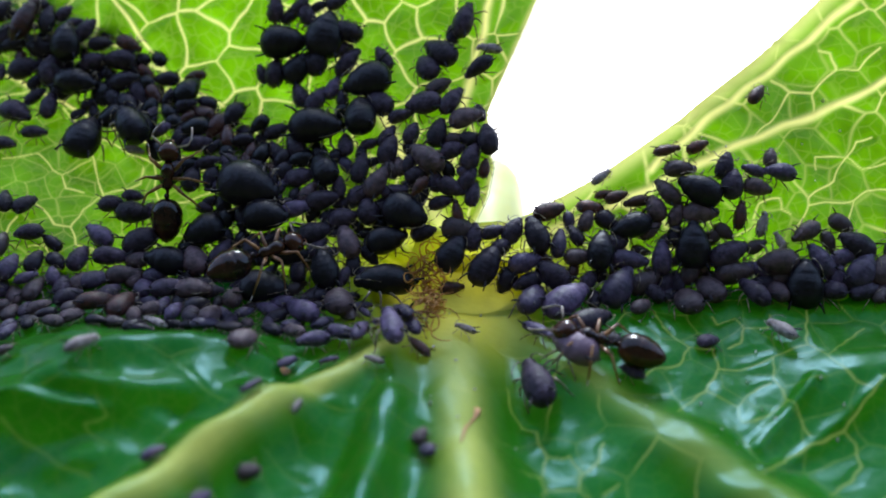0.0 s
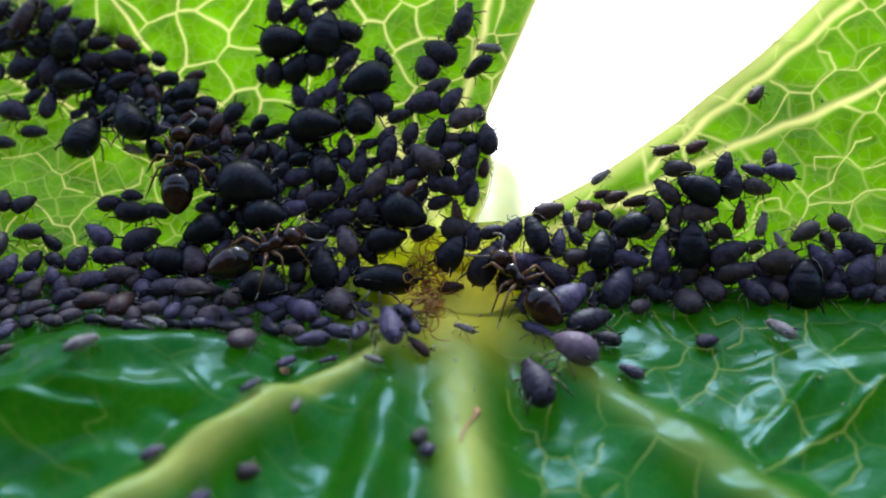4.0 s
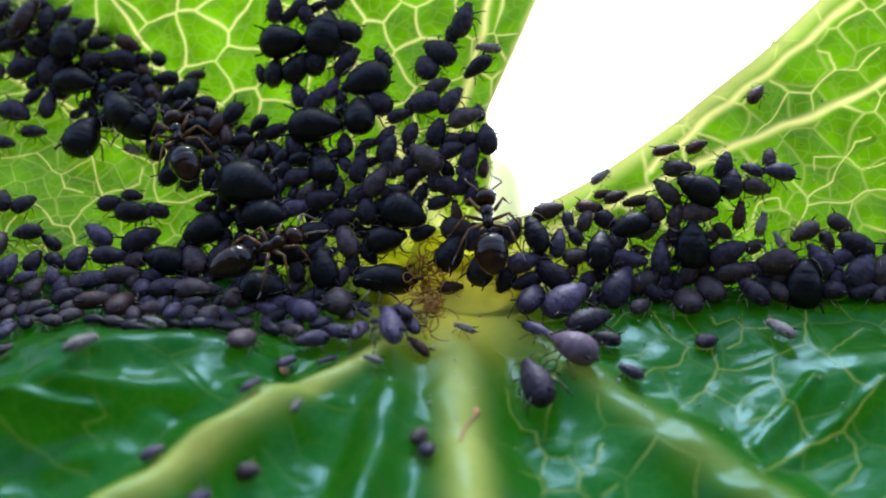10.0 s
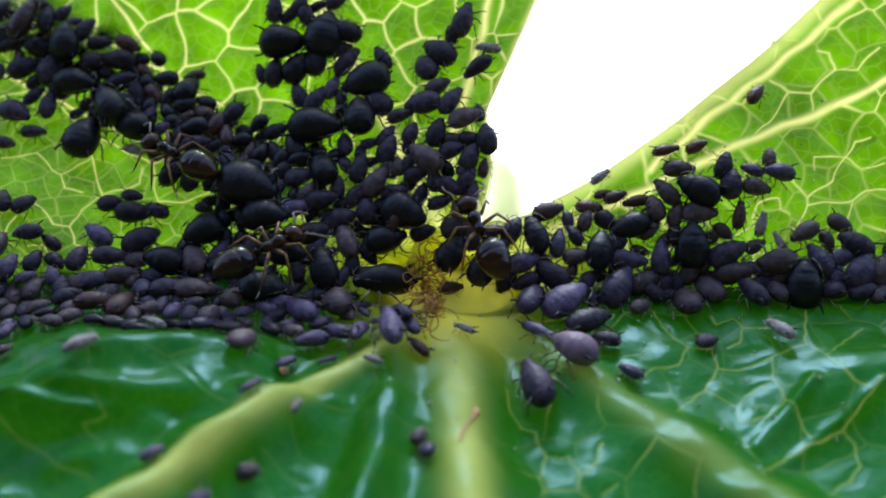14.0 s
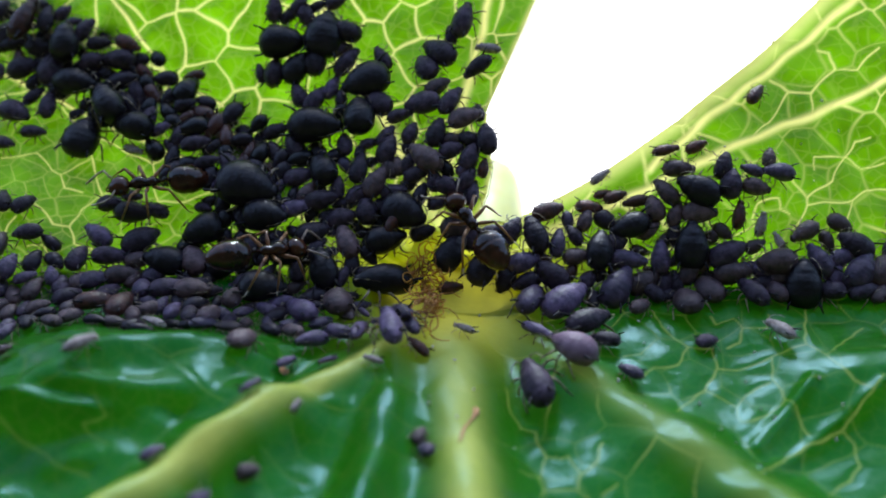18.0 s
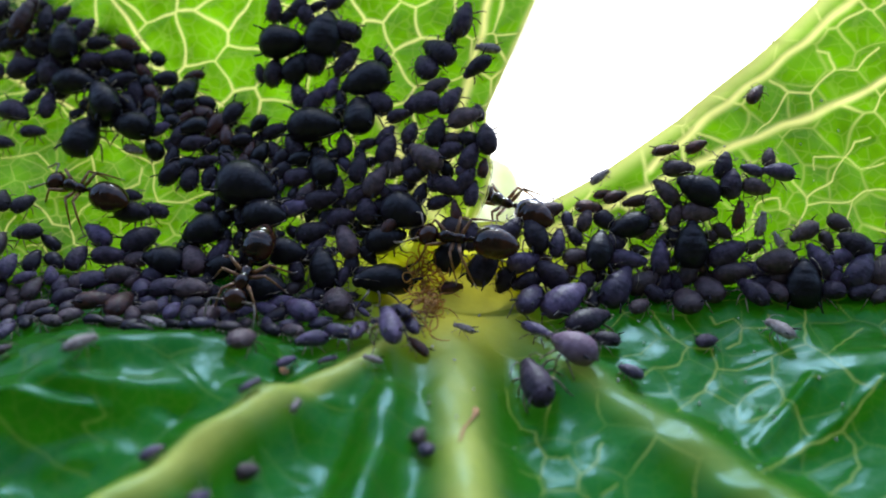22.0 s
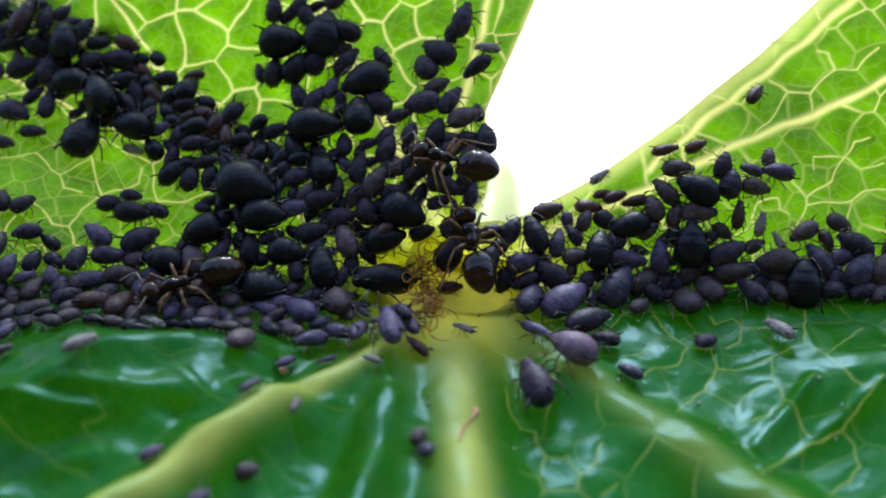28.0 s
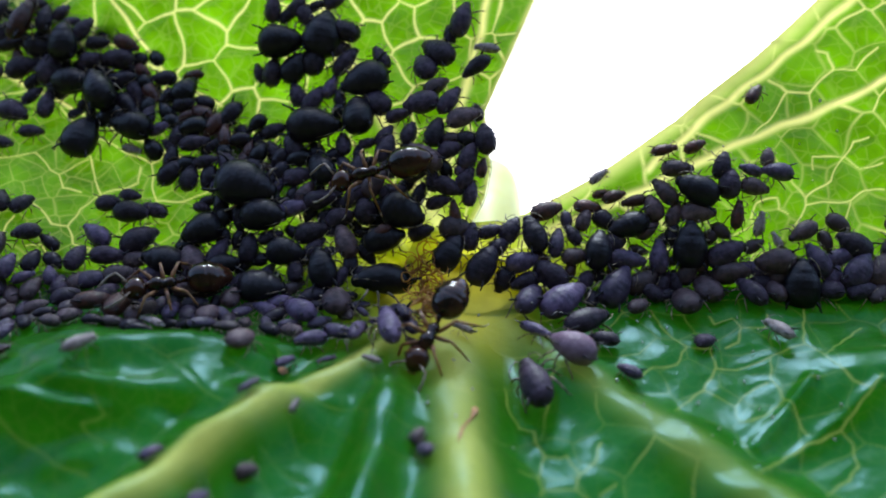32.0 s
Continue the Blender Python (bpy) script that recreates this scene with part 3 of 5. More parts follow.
    for i in range(len(way) - 1):
        a, b, c, d = way[max(i - 1, 0)], way[i], way[i + 1], way[min(i + 2, len(way) - 1)]
        for k in range(6):
            t = k / 6
            fine.append(0.5 * (2 * b + (c - a) * t + (2 * a - 5 * b + 4 * c - d) * t * t + (3 * b - a - 3 * c + d) * t ** 3))
    fine.append(way[-1])
    tube(bm, fine, [(1.5 + min(0.6, 0.05 * k)) * MM for k in range(len(fine))], 16)
    part("leaf_stalk", bm, STALK, leaf, "pale yellow-green stalk behind the leaf")
    return leaf


MIDDLE_IN = along(((-3, 0.8), (0, 0.4), (2.4, 0.8), (4.5, 1.0), (5.8, 1.5), (7.0, 2.6), (7.9, 3.2), (14.2, 4.6), (26, 8.0)))
MIDDLE_LOW = along(((1, -0.6), (8, -0.4), (11, -0.3), (12.8, 0.2), (14.5, 0.5), (16.9, 0.3), (20.2, 0.4), (22.9, 0.5), (25.5, 0.5), (31.0, 0.6)))
RIGHT_IN = along(((-1, -2.5), (2.5, -1.5), (3.05, 2.5), (5.3, 6.4), (7.9, 10.3), (11.2, 14.1), (14.4, 17.6), (24, 29.0)))


def UNDER_PAD(u):
    """The lobes start higher where the pad takes over."""
    return 1.6 * np.exp(-(u / 2.6) ** 4)


build_leaf()


# ---- aphids: built at a length of one, then set down on the sheets ----
def aphid_body(girth, seed):
    """An oval back with creases between its segments, a waist behind the shoulders and a faint ridge along the middle."""
    bm = bmesh.new()
    rnd = random.Random(seed)
    lean, bulge, ring = rnd.uniform(0.70, 0.86), rnd.uniform(0.50, 0.60), 0.008 if girth > 0.65 else 0.022
    st = []
    n = 26
    for i in range(n + 1):
        t = i / n
        s = t ** lean
        r = girth / 2 * (4 * s * (1 - s)) ** bulge
        crease = abs(math.sin(math.pi * 8 * t)) ** 0.5
        r = max(r * (1 - ring + ring * crease), 0.06 * girth) * (1 - 0.06 * math.exp(-((t - 0.70) / 0.04) ** 2))
        st.append((-0.5 + 0.99 * t, r, 0.30 + 0.03 * math.sin(math.pi * t)))
    lathe(bm, st, 0.80, 16, 0.8)
    for q in bm.verts:
        x, y, z = q.co
        if z > 0.32:
            q.co.z += 0.018 * math.exp(-(y / 0.05) ** 2) * (0.5 + 0.5 * math.sin(50 * x))
            q.co.z += 0.010 * noise.noise((9 * x + seed, 9 * y, 0))
        q.co.y += 0.014 * noise.noise((7 * x, 5 * z, seed * 3.1))
    return bm


def make_aphid(name, girth, skin, limb, label, skinny=1.0, seed=1):
    thing = new(name)
    tagged(thing, label, "aphid", "aphids on the leaf")
    part("body", aphid_body(girth, seed), skin, thing)
    bm = bmesh.new()
    lathe(bm, [(0.34, 0.08, 0.29), (0.39, 0.13, 0.29), (0.45, 0.13, 0.29), (0.50, 0.10, 0.285), (0.53, 0.04, 0.28)], 0.85, 10)
    part("head", bm, skin, thing)
    for side in (1, -1):
        for x0, x1, x2 in ((0.26, 0.36, 0.47), (0.14, 0.12, 0.10), (0.04, -0.16, -0.34)):
            bm = bmesh.new()
            tube(bm, [(x0, side * 0.13, 0.22), ((x0 + x1) / 2, side * (girth / 2 + 0.02), 0.25), (x1, side * (girth / 2 + 0.07), 0.20),
                      (x2, side * (girth / 2 + 0.12), 0.03), (x2 - 0.02, side * (girth / 2 + 0.15), -0.01)],
                 [0.026 * skinny, 0.024 * skinny, 0.019 * skinny, 0.014 * skinny, 0.010], 5)
            part("leg", bm, limb, thing)
        bm = bmesh.new()
        tube(bm, [(0.47, side * 0.06, 0.31), (0.53, side * 0.13, 0.36), (0.45, side * 0.22, 0.42), (0.30, side * 0.30, 0.45), (0.14, side * 0.33, 0.44)],
             [0.014, 0.011, 0.010, 0.008, 0.005], 4)
        part("antenna", bm, limb, thing)
        bm = bmesh.new()
        tube(bm, [(-0.30, side * girth * 0.30, 0.42), (-0.42, side * girth * 0.40, 0.48), (-0.56, side * girth * 0.46, 0.54)], [0.032, 0.024, 0.015], 6)
        part("cornicle", bm, BLACK, thing, "black tapered tube")
    bm = bmesh.new()
    tube(bm, [(-0.46, 0, 0.31), (-0.53, 0, 0.33), (-0.57, 0, 0.345)], [0.035, 0.026, 0.008], 6)
    part("cauda", bm, skin, thing)
    return thing


ADULT, DARK, WAXY = "plump black adult aphid with a satin back", "dusky blackish aphid with thin legs", "greyish plum-coloured aphid with a waxy back"
KINDS = {
    "a": [make_aphid("aphid", g, BLACK, APHID_LIMB, ADULT, 1.0, k) for k, g in ((1, 0.72), (2, 0.66), (3, 0.76))],
    "n": [make_aphid("aphid", g, DUSK, APHID_LIMB, DARK, 1.0, k) for k, g in ((4, 0.64), (5, 0.57), (6, 0.70), (7, 0.60))],
    "p": [make_aphid("aphid", g, skin, APHID_LIMB, WAXY, 1.0, k) for k, g, skin in ((8, 0.62, PLUM), (9, 0.55, PLUM), (10, 0.68, UMBER), (14, 0.60, UMBER))],
    "b": [make_aphid("aphid", g, BROWN, APHID_LIMB, "small reddish brown aphid", 1.0, k) for k, g in ((11, 0.56), (12, 0.48))],
    "t": [make_aphid("aphid", g, PLUM, APHID_LIMB, "slender bluish plum-coloured young aphid", 0.9, k) for k, g in ((15, 0.37), (16, 0.41))],
    "o": [make_aphid("aphid", 0.74, ROSE, APHID_LIMB, "plump pinkish plum-coloured aphid on the blade", 1.0, 17)],
    "e": [make_aphid("aphid", 0.52, DUSK, APHID_LIMB, "long dark purple aphid on the rib", 1.0, 18)],
    "s": [make_aphid("shed_skin", 0.42, SKIN, SKIN, "pale whitish cast skin of an aphid", 0.8, 13)],
}
tagged(KINDS["s"][0], category="shed skin", group="cast skins on the leaf")
tip = random.Random(5)
TAKEN = []


PILE = []


def crowd(sheet, a, b, width, count, low=0.95, high=1.5, kinds="nnnnap", tight=0.36):
    """More of them, squeezed in between the others along a line from a to b on a sheet."""
    done, tries = 0, 0
    while done < count and tries < count * 60:
        tries += 1
        t, length = tip.random(), tip.uniform(low, high)
        u, v = a[0] + (b[0] - a[0]) * t + tip.gauss(0, width), a[1] + (b[1] - a[1]) * t + tip.gauss(0, width * 0.7)
        if sheet in ("left", "right") and v < 0.2 or sheet != "right" and math.hypot(u, v) < 3.9:
            continue
        if sheet == "right" and u < RIGHT_IN(v) + 0.5 or sheet == "middle" and u < MIDDLE_IN(v) + 0.3:
            continue
        p = Vector(spot(sheet, u, v))
        if all((p - q).length > tight * (length + k) for q, k in TAKEN):
            PILE.append((tip.choice(KINDS[tip.choice(kinds)]), stance(sheet, u, v, tip.uniform(0, 360), length, -0.08)))
            done += 1


def pile_up():
    """All that are wedged in between, as one mesh."""
    verts, faces, mats, slots = [], [], [], []
    for kind, m in PILE:
        for o in kind.children:
            me = o.data
            if me.materials[0] not in slots:
                slots.append(me.materials[0])
            k, start = slots.index(me.materials[0]), len(verts)
            verts += [tuple(m @ q.co) for q in me.vertices]
            faces += [tuple(start + i for i in f.vertices) for f in me.polygons]
            mats += [k] * len(me.polygons)
    me = bpy.data.meshes.new("aphid_crowd")
    me.from_pydata(verts, [], faces)
    for s in slots:
        me.materials.append(s)
    me.polygons.foreach_set("material_index", mats)
    me.polygons.foreach_set("use_smooth", [True] * len(faces))
    return tagged(new("aphid_crowd", me), "dense crowd of small dark aphids wedged between the others", "aphids", kind="stuff")


def stance(sheet, u, v, turn, length, up, level=False):
    """The pose and size of one that stands at (u, v) and looks towards turn."""
    e1, e2, _ = SHEETS[sheet]
    n = Vector(upright(sheet, u, v))
    x = Vector(math.cos(radians(turn)) * e1 + math.sin(radians(turn)) * e2)
    x = (x - n * x.dot(n)).normalized()
    m = Matrix((x, n.cross(x), n)).transposed().to_4x4()
    m.translation = Vector(spot(sheet, u, v, up)) * MM
    if level:
        return m
    TAKEN.append((Vector(spot(sheet, u, v)), length))
    k = length * MM
    return m @ pose(0, 0, 0, tip.uniform(-9, 9), tip.uniform(-8, 6), 0) @ Matrix.Diagonal((k, k * tip.uniform(0.9, 1.08), k * tip.uniform(0.9, 1.06), 1))


def settle(kind, sheet, table):
    """Sets aphids down: u, v, heading in degrees from u towards v, and length in millimetres."""
    for u, v, turn, length in table:
        copy_thing(tip.choice(KINDS[kind]), stance(sheet, u, v, turn, length, 0.03))


ADULT_FRONT = (
    (-3.11, 0.11, 170, 2.68), (-8.28, 0.29, 0, 2.07),
)
ADULT_LEFT = (
    (18.38, 11.51, -169, 2.31), (15.17, 8.76, 15, 2.13), (17.71, 8.42, 105, 2.26), (5.61, 0.93, 78, 2.01),
    (7.32, 1.86, -171, 1.75), (8.31, 3.53, -173, 2.12), (9.32, 5.07, -164, 2.85), (10.13, 1.4, 168, 1.7),
    (11.18, 3.05, -21, 1.96), (12.97, 1.6, 10, 1.94),
)
ADULT_MIDDLE = (
    (23.45, 0.5, 55, 1.95), (18.29, 0.95, 60, 0.78), (17.5, 1.03, 60, 0.87), (14.09, 6.11, 145, 2.28),
    (12.54, 7.44, 69, 2.33), (12.69, 5.41, 94, 1.78), (9.14, 6.42, -50, 2.34), (9.74, 3.2, 151, 2.62),
    (8.16, 4.66, 47, 2.13), (8.03, 1.65, 27, 1.81), (3.67, 1.95, 171, 2.1), (3.85, 0.44, 132, 1.87),
)
ADULT_RIGHT = (
    (11.06, 4.65, 152, 2.04), (7.96, 3.02, -161, 1.92), (10.6, 2.22, 86, 2.14), (6.37, 1.73, 79, 1.9),
    (15.33, 0.31, 85, 2.21), (0.0, 1.7, 60, 1.8),
)
BROWN_FRONT = (
    (-1.52, 4.56, -149, 1.1), (-15.26, 1.75, -25, 1.7), (-14.19, 1.69, -73, 1.75),
)
BROWN_MIDDLE = (
    (26.01, 0.21, 79, 2.39), (20.77, 2.07, 175, 1.38), (19.31, 1.35, -177, 1.06), (10.68, 0.46, -11, 1.13),
    (1.78, 5.51, 68, 0.91), (1.72, 3.2, 48, 1.13),
)
BROWN_RIGHT = (
    (9.75, 6.47, 9, 1.21), (11.07, 6.6, 22, 1.03), (14.04, 9.21, 54, 1.17), (12.76, 3.49, 80, 1.3),
    (7.42, 4.37, 18, 1.09), (6.11, 3.8, -2, 1.25), (6.8, 4.58, 19, 0.86), (4.26, 3.66, 19, 1.47),
    (-0.05, 0.18, 8, 1.12),
)
LONG_FRONT = (
    (3.59, 6.13, -104, 2.46),
)
NYMPH_FRONT = (
    (10.51, 3.51, -18, 0.98), (13.04, 0.75, -119, 1.76), (16.51, 0.53, -154, 1.47), (17.94, 0.61, -17, 1.37),
    (8.63, 0.3, -139, 1.25), (19.26, 1.05, -139, 1.38), (-9.31, 2.67, -86, 1.13), (-17.18, 0.01, -97, 1.28),
    (-12.32, 0.48, -2, 1.63), (-16.68, 0.82, -30, 1.31), (-11.05, 2.33, -107, 1.23), (-17.59, 3.12, -115, 1.09),
    (-18.36, 1.46, -83, 1.04), (-15.12, 0.31, -55, 1.23), (-19.93, -0.02, -96, 1.34), (-20.27, 1.24, -83, 1.34),
    (-10.55, 0.73, -19, 1.19),
)
NYMPH_LEFT_1 = (
    (22.7, 15.05, 125, 1.62), (22.12, 14.27, 175, 1.42), (21.41, 12.8, 162, 1.66), (19.88, 12.55, 100, 1.84),
    (20.64, 11.11, 135, 1.26), (19.71, 10.43, 90, 1.5), (21.39, 9.88, -156, 1.67), (20.25, 8.82, -180, 1.23),
    (22.72, 12.67, 91, 1.02), (21.54, 8.04, -179, 1.03), (18.26, 10.02, 167, 0.81), (17.49, 10.05, 75, 0.81),
    (12.92, 8.28, 109, 1.21), (12.01, 7.61, 172, 1.5), (13.3, 7.76, 40, 0.97), (12.08, 5.88, 98, 1.36),
    (11.38, 6.63, 170, 1.31), (14.43, 9.35, 109, 1.22), (10.29, 6.53, 58, 1.3), (6.22, 2.75, 164, 1.54),
    (4.74, 0.61, 118, 1.12), (6.77, 0.94, 78, 1.24), (9.03, 2.17, 98, 1.43), (8.03, 2.65, 167, 1.26),
)
NYMPH_LEFT_2 = (
    (6.06, 2.0, 130, 1.25), (14.14, 2.65, 145, 1.84), (14.64, 4.25, -172, 1.7), (13.66, 4.36, 19, 1.29),
    (15.85, 4.8, -180, 1.3), (14.95, 5.26, -173, 1.01), (11.43, 4.39, -162, 0.88), (19.14, 2.72, -12, 1.32),
    (19.79, 4.43, 133, 1.23), (20.66, 4.5, 79, 1.22), (16.82, 1.53, 107, 1.42), (10.4, 1.99, 121, 1.54),
    (15.38, 1.75, -178, 1.65), (10.63, 1.02, 118, 1.25), (11.9, 0.83, 115, 1.13), (9.05, 0.57, 167, 1.24),
)
NYMPH_MIDDLE_1 = (
    (26.13, 1.35, 158, 1.35), (25.1, 0.88, 60, 1.53), (24.63, 1.66, 109, 1.02), (27.79, -0.07, 93, 1.45),
    (23.05, 1.47, 96, 1.39), (22.01, 1.27, 145, 1.2), (20.71, 1.19, -28, 1.69), (21.87, 0.41, 127, 1.38),
    (18.75, 0.19, -144, 1.68), (16.3, 0.61, 69, 1.05), (15.57, 1.2, 48, 1.17), (14.54, 1.1, 135, 1.29),
    (13.67, -0.09, 156, 1.52), (15.4, 7.39, 62, 1.37), (14.45, 8.08, 94, 1.18), (13.77, 7.82, -153, 1.3),
    (13.63, 8.59, 124, 0.99), (11.65, 8.21, -5, 1.78), (12.95, 9.21, 125, 1.11), (12.09, 6.1, 71, 1.59),
    (10.67, 6.88, 98, 1.65), (9.31, 7.89, 28, 1.34), (14.24, 4.26, 38, 1.05), (13.56, 4.68, 65, 1.48),
)
NYMPH_MIDDLE_2 = (
    (11.82, 4.24, 37, 1.28), (10.84, 4.4, 90, 1.57), (9.79, 5.15, 46, 1.03),
    (7.94, 5.77, 9, 1.55), (14.55, 7.44, 114, 1.06), (14.05, 1.33, 145, 1.04), (12.93, 1.32, -171, 1.1),
    (11.58, 2.09, 124, 1.27), (12.2, 0.87, 155, 0.91), (10.9, 1.28, 26, 1.32), (10.13, 1.91, 22, 1.49),
    (8.02, 3.14, 45, 1.29), (7.08, 3.81, 133, 0.94), (6.55, 4.5, 87, 1.23), (6.61, 5.72, 134, 1.24),
    (6.01, 4.01, 77, 1.45), (8.97, 0.73, 134, 1.46), (6.73, 2.5, 67, 1.51), (6.4, 3.13, 132, 0.87),
    (12.13, 1.59, 86, 0.91), (11.9, -0.21, 135, 1.2), (6.81, 11.4, 74, 1.81), (7.08, 10.49, 48, 1.03),
)
NYMPH_MIDDLE_3 = (
    (6.83, 9.46, 4, 1.91), (6.96, 8.39, 29, 1.55), (4.78, 9.58, -69, 1.53),
    (5.9, 6.71, -33, 1.76), (4.81, 7.39, 88, 1.57), (3.38, 7.61, 47, 0.87), (4.56, 5.78, 72, 1.44),
    (3.13, 6.31, -10, 1.03), (2.28, 6.7, 48, 1.48), (3.45, 5.39, 133, 1.2), (2.5, 5.61, 79, 1.31),
    (2.66, 3.97, 172, 1.48), (2.08, 4.7, 90, 1.19), (1.52, 4.22, 69, 1.19), (5.57, 5.2, 76, 1.16),
    (4.2, 3.71, 132, 1.26), (3.39, 3.88, 48, 1.14), (4.86, 3.97, 88, 1.15), (4.65, 2.51, 142, 1.32),
    (3.58, 3.0, 79, 1.14), (2.59, 3.13, 131, 1.19), (2.52, 1.61, 131, 1.19), (5.21, 1.02, 47, 1.37),
)
NYMPH_MIDDLE_4 = (
    (6.06, 0.19, 131, 1.37), (7.32, 0.38, 133, 1.56), (6.05, 1.53, 110, 1.27),
    (7.03, 1.29, 56, 1.16),
)
NYMPH_RIGHT = (
    (12.17, 5.69, 74, 1.25), (12.5, 4.82, 80, 1.41), (17.73, 2.01, 154, 1.79), (5.41, 2.48, 119, 1.07),
    (3.68, 2.46, 109, 1.8), (4.41, 0.72, 141, 1.67), (12.27, 1.69, 27, 1.79), (9.4, 0.5, 58, 1.07),
    (9.91, 0.51, 98, 1.07), (7.18, 2.2, 20, 1.24), (10.0, 2.68, 80, 1.13), (13.69, 0.42, 17, 1.23),
    (14.94, 1.14, 98, 1.12), (17.3, 0.34, 139, 1.22), (19.49, 1.99, 55, 1.41), (1.54, 1.07, 59, 2.01),
    (0.96, 2.48, 80, 1.3), (1.77, 2.69, 18, 1.18), (2.72, 2.72, 60, 1.35), (2.13, 1.94, 39, 1.23),
)
ROSY_FRONT = (
    (4.8, 4.78, -145, 2.0),
)
PLUM_FRONT_1 = (
    (7.14, 5.43, -143, 1.07), (10.27, 1.06, -100, 1.77), (11.31, 0.12, -113, 1.7), (14.18, 0.49, -108, 1.33),
    (18.65, 0.69, -53, 1.29), (8.04, 1.27, -39, 1.1), (15.71, 0.79, -26, 1.09), (-6.78, 2.76, -29, 1.06),
    (-8.26, 5.71, -54, 1.4), (-8.95, 1.76, -34, 0.97), (-8.04, 1.42, -165, 1.14), (-8.65, 2.82, -85, 0.96),
    (-7.87, 2.59, -104, 0.93), (-9.74, 2.04, -122, 0.97), (-7.37, 0.97, -23, 1.26), (-18.24, 0.21, -73, 1.42),
)
PLUM_FRONT_2 = (
    (-19.14, 0.38, -112, 1.34), (-13.55, 0.13, -109, 1.52), (-11.15, 0.74, 14, 1.67), (-13.53, 2.2, -109, 1.11),
    (-12.77, 1.84, -31, 1.18), (-11.75, 2.08, -77, 1.2), (-10.25, 2.37, -63, 1.31), (-15.97, 2.62, -36, 1.1),
    (-16.59, 3.22, -148, 1.14), (-18.91, 1.67, -87, 1.1), (-18.18, 3.77, -74, 1.12), (-17.29, 6.06, 7, 0.92),
    (-17.73, 1.44, -23, 1.08), (-19.58, 1.14, -35, 1.09), (-9.54, 1.0, -75, 1.34), (-12.37, 1.49, -79, 1.1),
    (-10.16, 11.9, -19, 0.9), (-7.2, 11.74, -24, 0.86), (-1.3, 9.79, -67, 0.83), (-0.84, 10.69, -128, 0.98),
    (-8.67, 13.11, -47, 0.88),
)
PLUM_LEFT = (
    (13.8, 8.68, 160, 1.22), (4.67, 2.2, 69, 1.81), (7.06, 3.9, 165, 1.55), (16.1, 2.91, 38, 1.56),
    (11.58, 1.62, 67, 1.65), (14.15, 1.71, 159, 1.37), (14.74, 0.83, 169, 1.52), (15.88, 0.43, 154, 1.4),
    (19.62, 0.89, 107, 1.34), (18.74, 0.38, 154, 1.06), (17.71, 0.56, 71, 1.01), (13.29, 0.94, 159, 1.25),
    (16.48, 0.41, 127, 1.12), (14.26, 0.76, 110, 1.13), (20.34, 0.12, 146, 1.38),
)
PLUM_MIDDLE = (
    (23.91, 1.55, 135, 0.89), (13.99, 0.72, 89, 1.22), (10.52, 5.36, 78, 1.27), (11.54, 7.26, 136, 1.29),
    (5.61, 2.41, 90, 1.67), (5.23, 3.56, 47, 0.98), (5.95, 7.81, 117, 1.3), (3.72, 7.03, 135, 1.61),
    (3.76, 5.97, 143, 0.98), (4.19, 4.53, 8, 1.89), (2.46, 5.05, 121, 1.02), (5.52, 3.29, 27, 1.04),
    (8.14, 0.32, 87, 1.28), (9.43, -0.06, 86, 1.17),
)
PLUM_RIGHT_1 = (
    (10.26, 5.61, -2, 1.43), (14.29, 6.09, 77, 0.91), (14.58, 5.3, 176, 1.48), (13.45, 5.5, 163, 1.08),
    (13.57, 4.71, -13, 1.3), (9.66, 4.52, 130, 1.48), (9.16, 3.84, 105, 1.25), (10.07, 3.6, 70, 1.25),
    (11.11, 3.6, -1, 1.58), (15.51, 2.59, -149, 1.46), (8.87, 2.86, 39, 1.19), (10.59, 1.0, 59, 1.41),
    (9.18, 1.63, 89, 1.58), (7.76, 1.45, -6, 1.74), (5.96, 3.3, 69, 1.19), (5.49, 1.48, 10, 1.29),
    (4.71, 2.05, 79, 1.4), (3.11, 1.26, 18, 1.51), (8.35, 0.44, 30, 1.56), (12.95, 1.0, 17, 1.23),
    (12.44, 0.89, 6, 1.68),
)
PLUM_RIGHT_2 = (
    (13.53, 1.05, 160, 1.29), (14.3, 1.36, -179, 1.78), (14.54, 0.64, 18, 1.17), (16.08, 1.28, 119, 1.67),
    (17.12, 1.49, 20, 1.45), (17.81, 0.82, 57, 1.83), (16.8, 0.67, 67, 1.17), (18.74, 0.86, 65, 1.61),
    (11.32, 1.46, 59, 1.13), (19.88, 0.64, 20, 1.67), (0.21, 2.87, -4, 1.52),
)
SKIN_FRONT = (
    (-5.86, 9.03, -76, 0.65), (-13.87, 7.16, -37, 1.3), (0.44, 3.16, -166, 0.94), (-12.5, 2.94, -154, 1.15),
    (13.69, 3.22, -123, 1.51), (-3.13, 5.96, -159, 0.83),
)
SKIN_LEFT = (
    (15.12, 7.78, -160, 1.09),
)
SKIN_MIDDLE = (
    (4.97, 10.65, -20, 1.19),
)
SKIN_RIGHT = (
    (13.7, 3.06, 74, 1.13), (14.53, 2.22, 114, 0.95), (6.76, 5.38, 39, 1.04),
)
SLIM_FRONT = (
    (-1.81, 3.57, -111, 1.57), (-6.63, 6.13, -50, 1.12), (-7.28, 8.98, -44, 0.91),
)
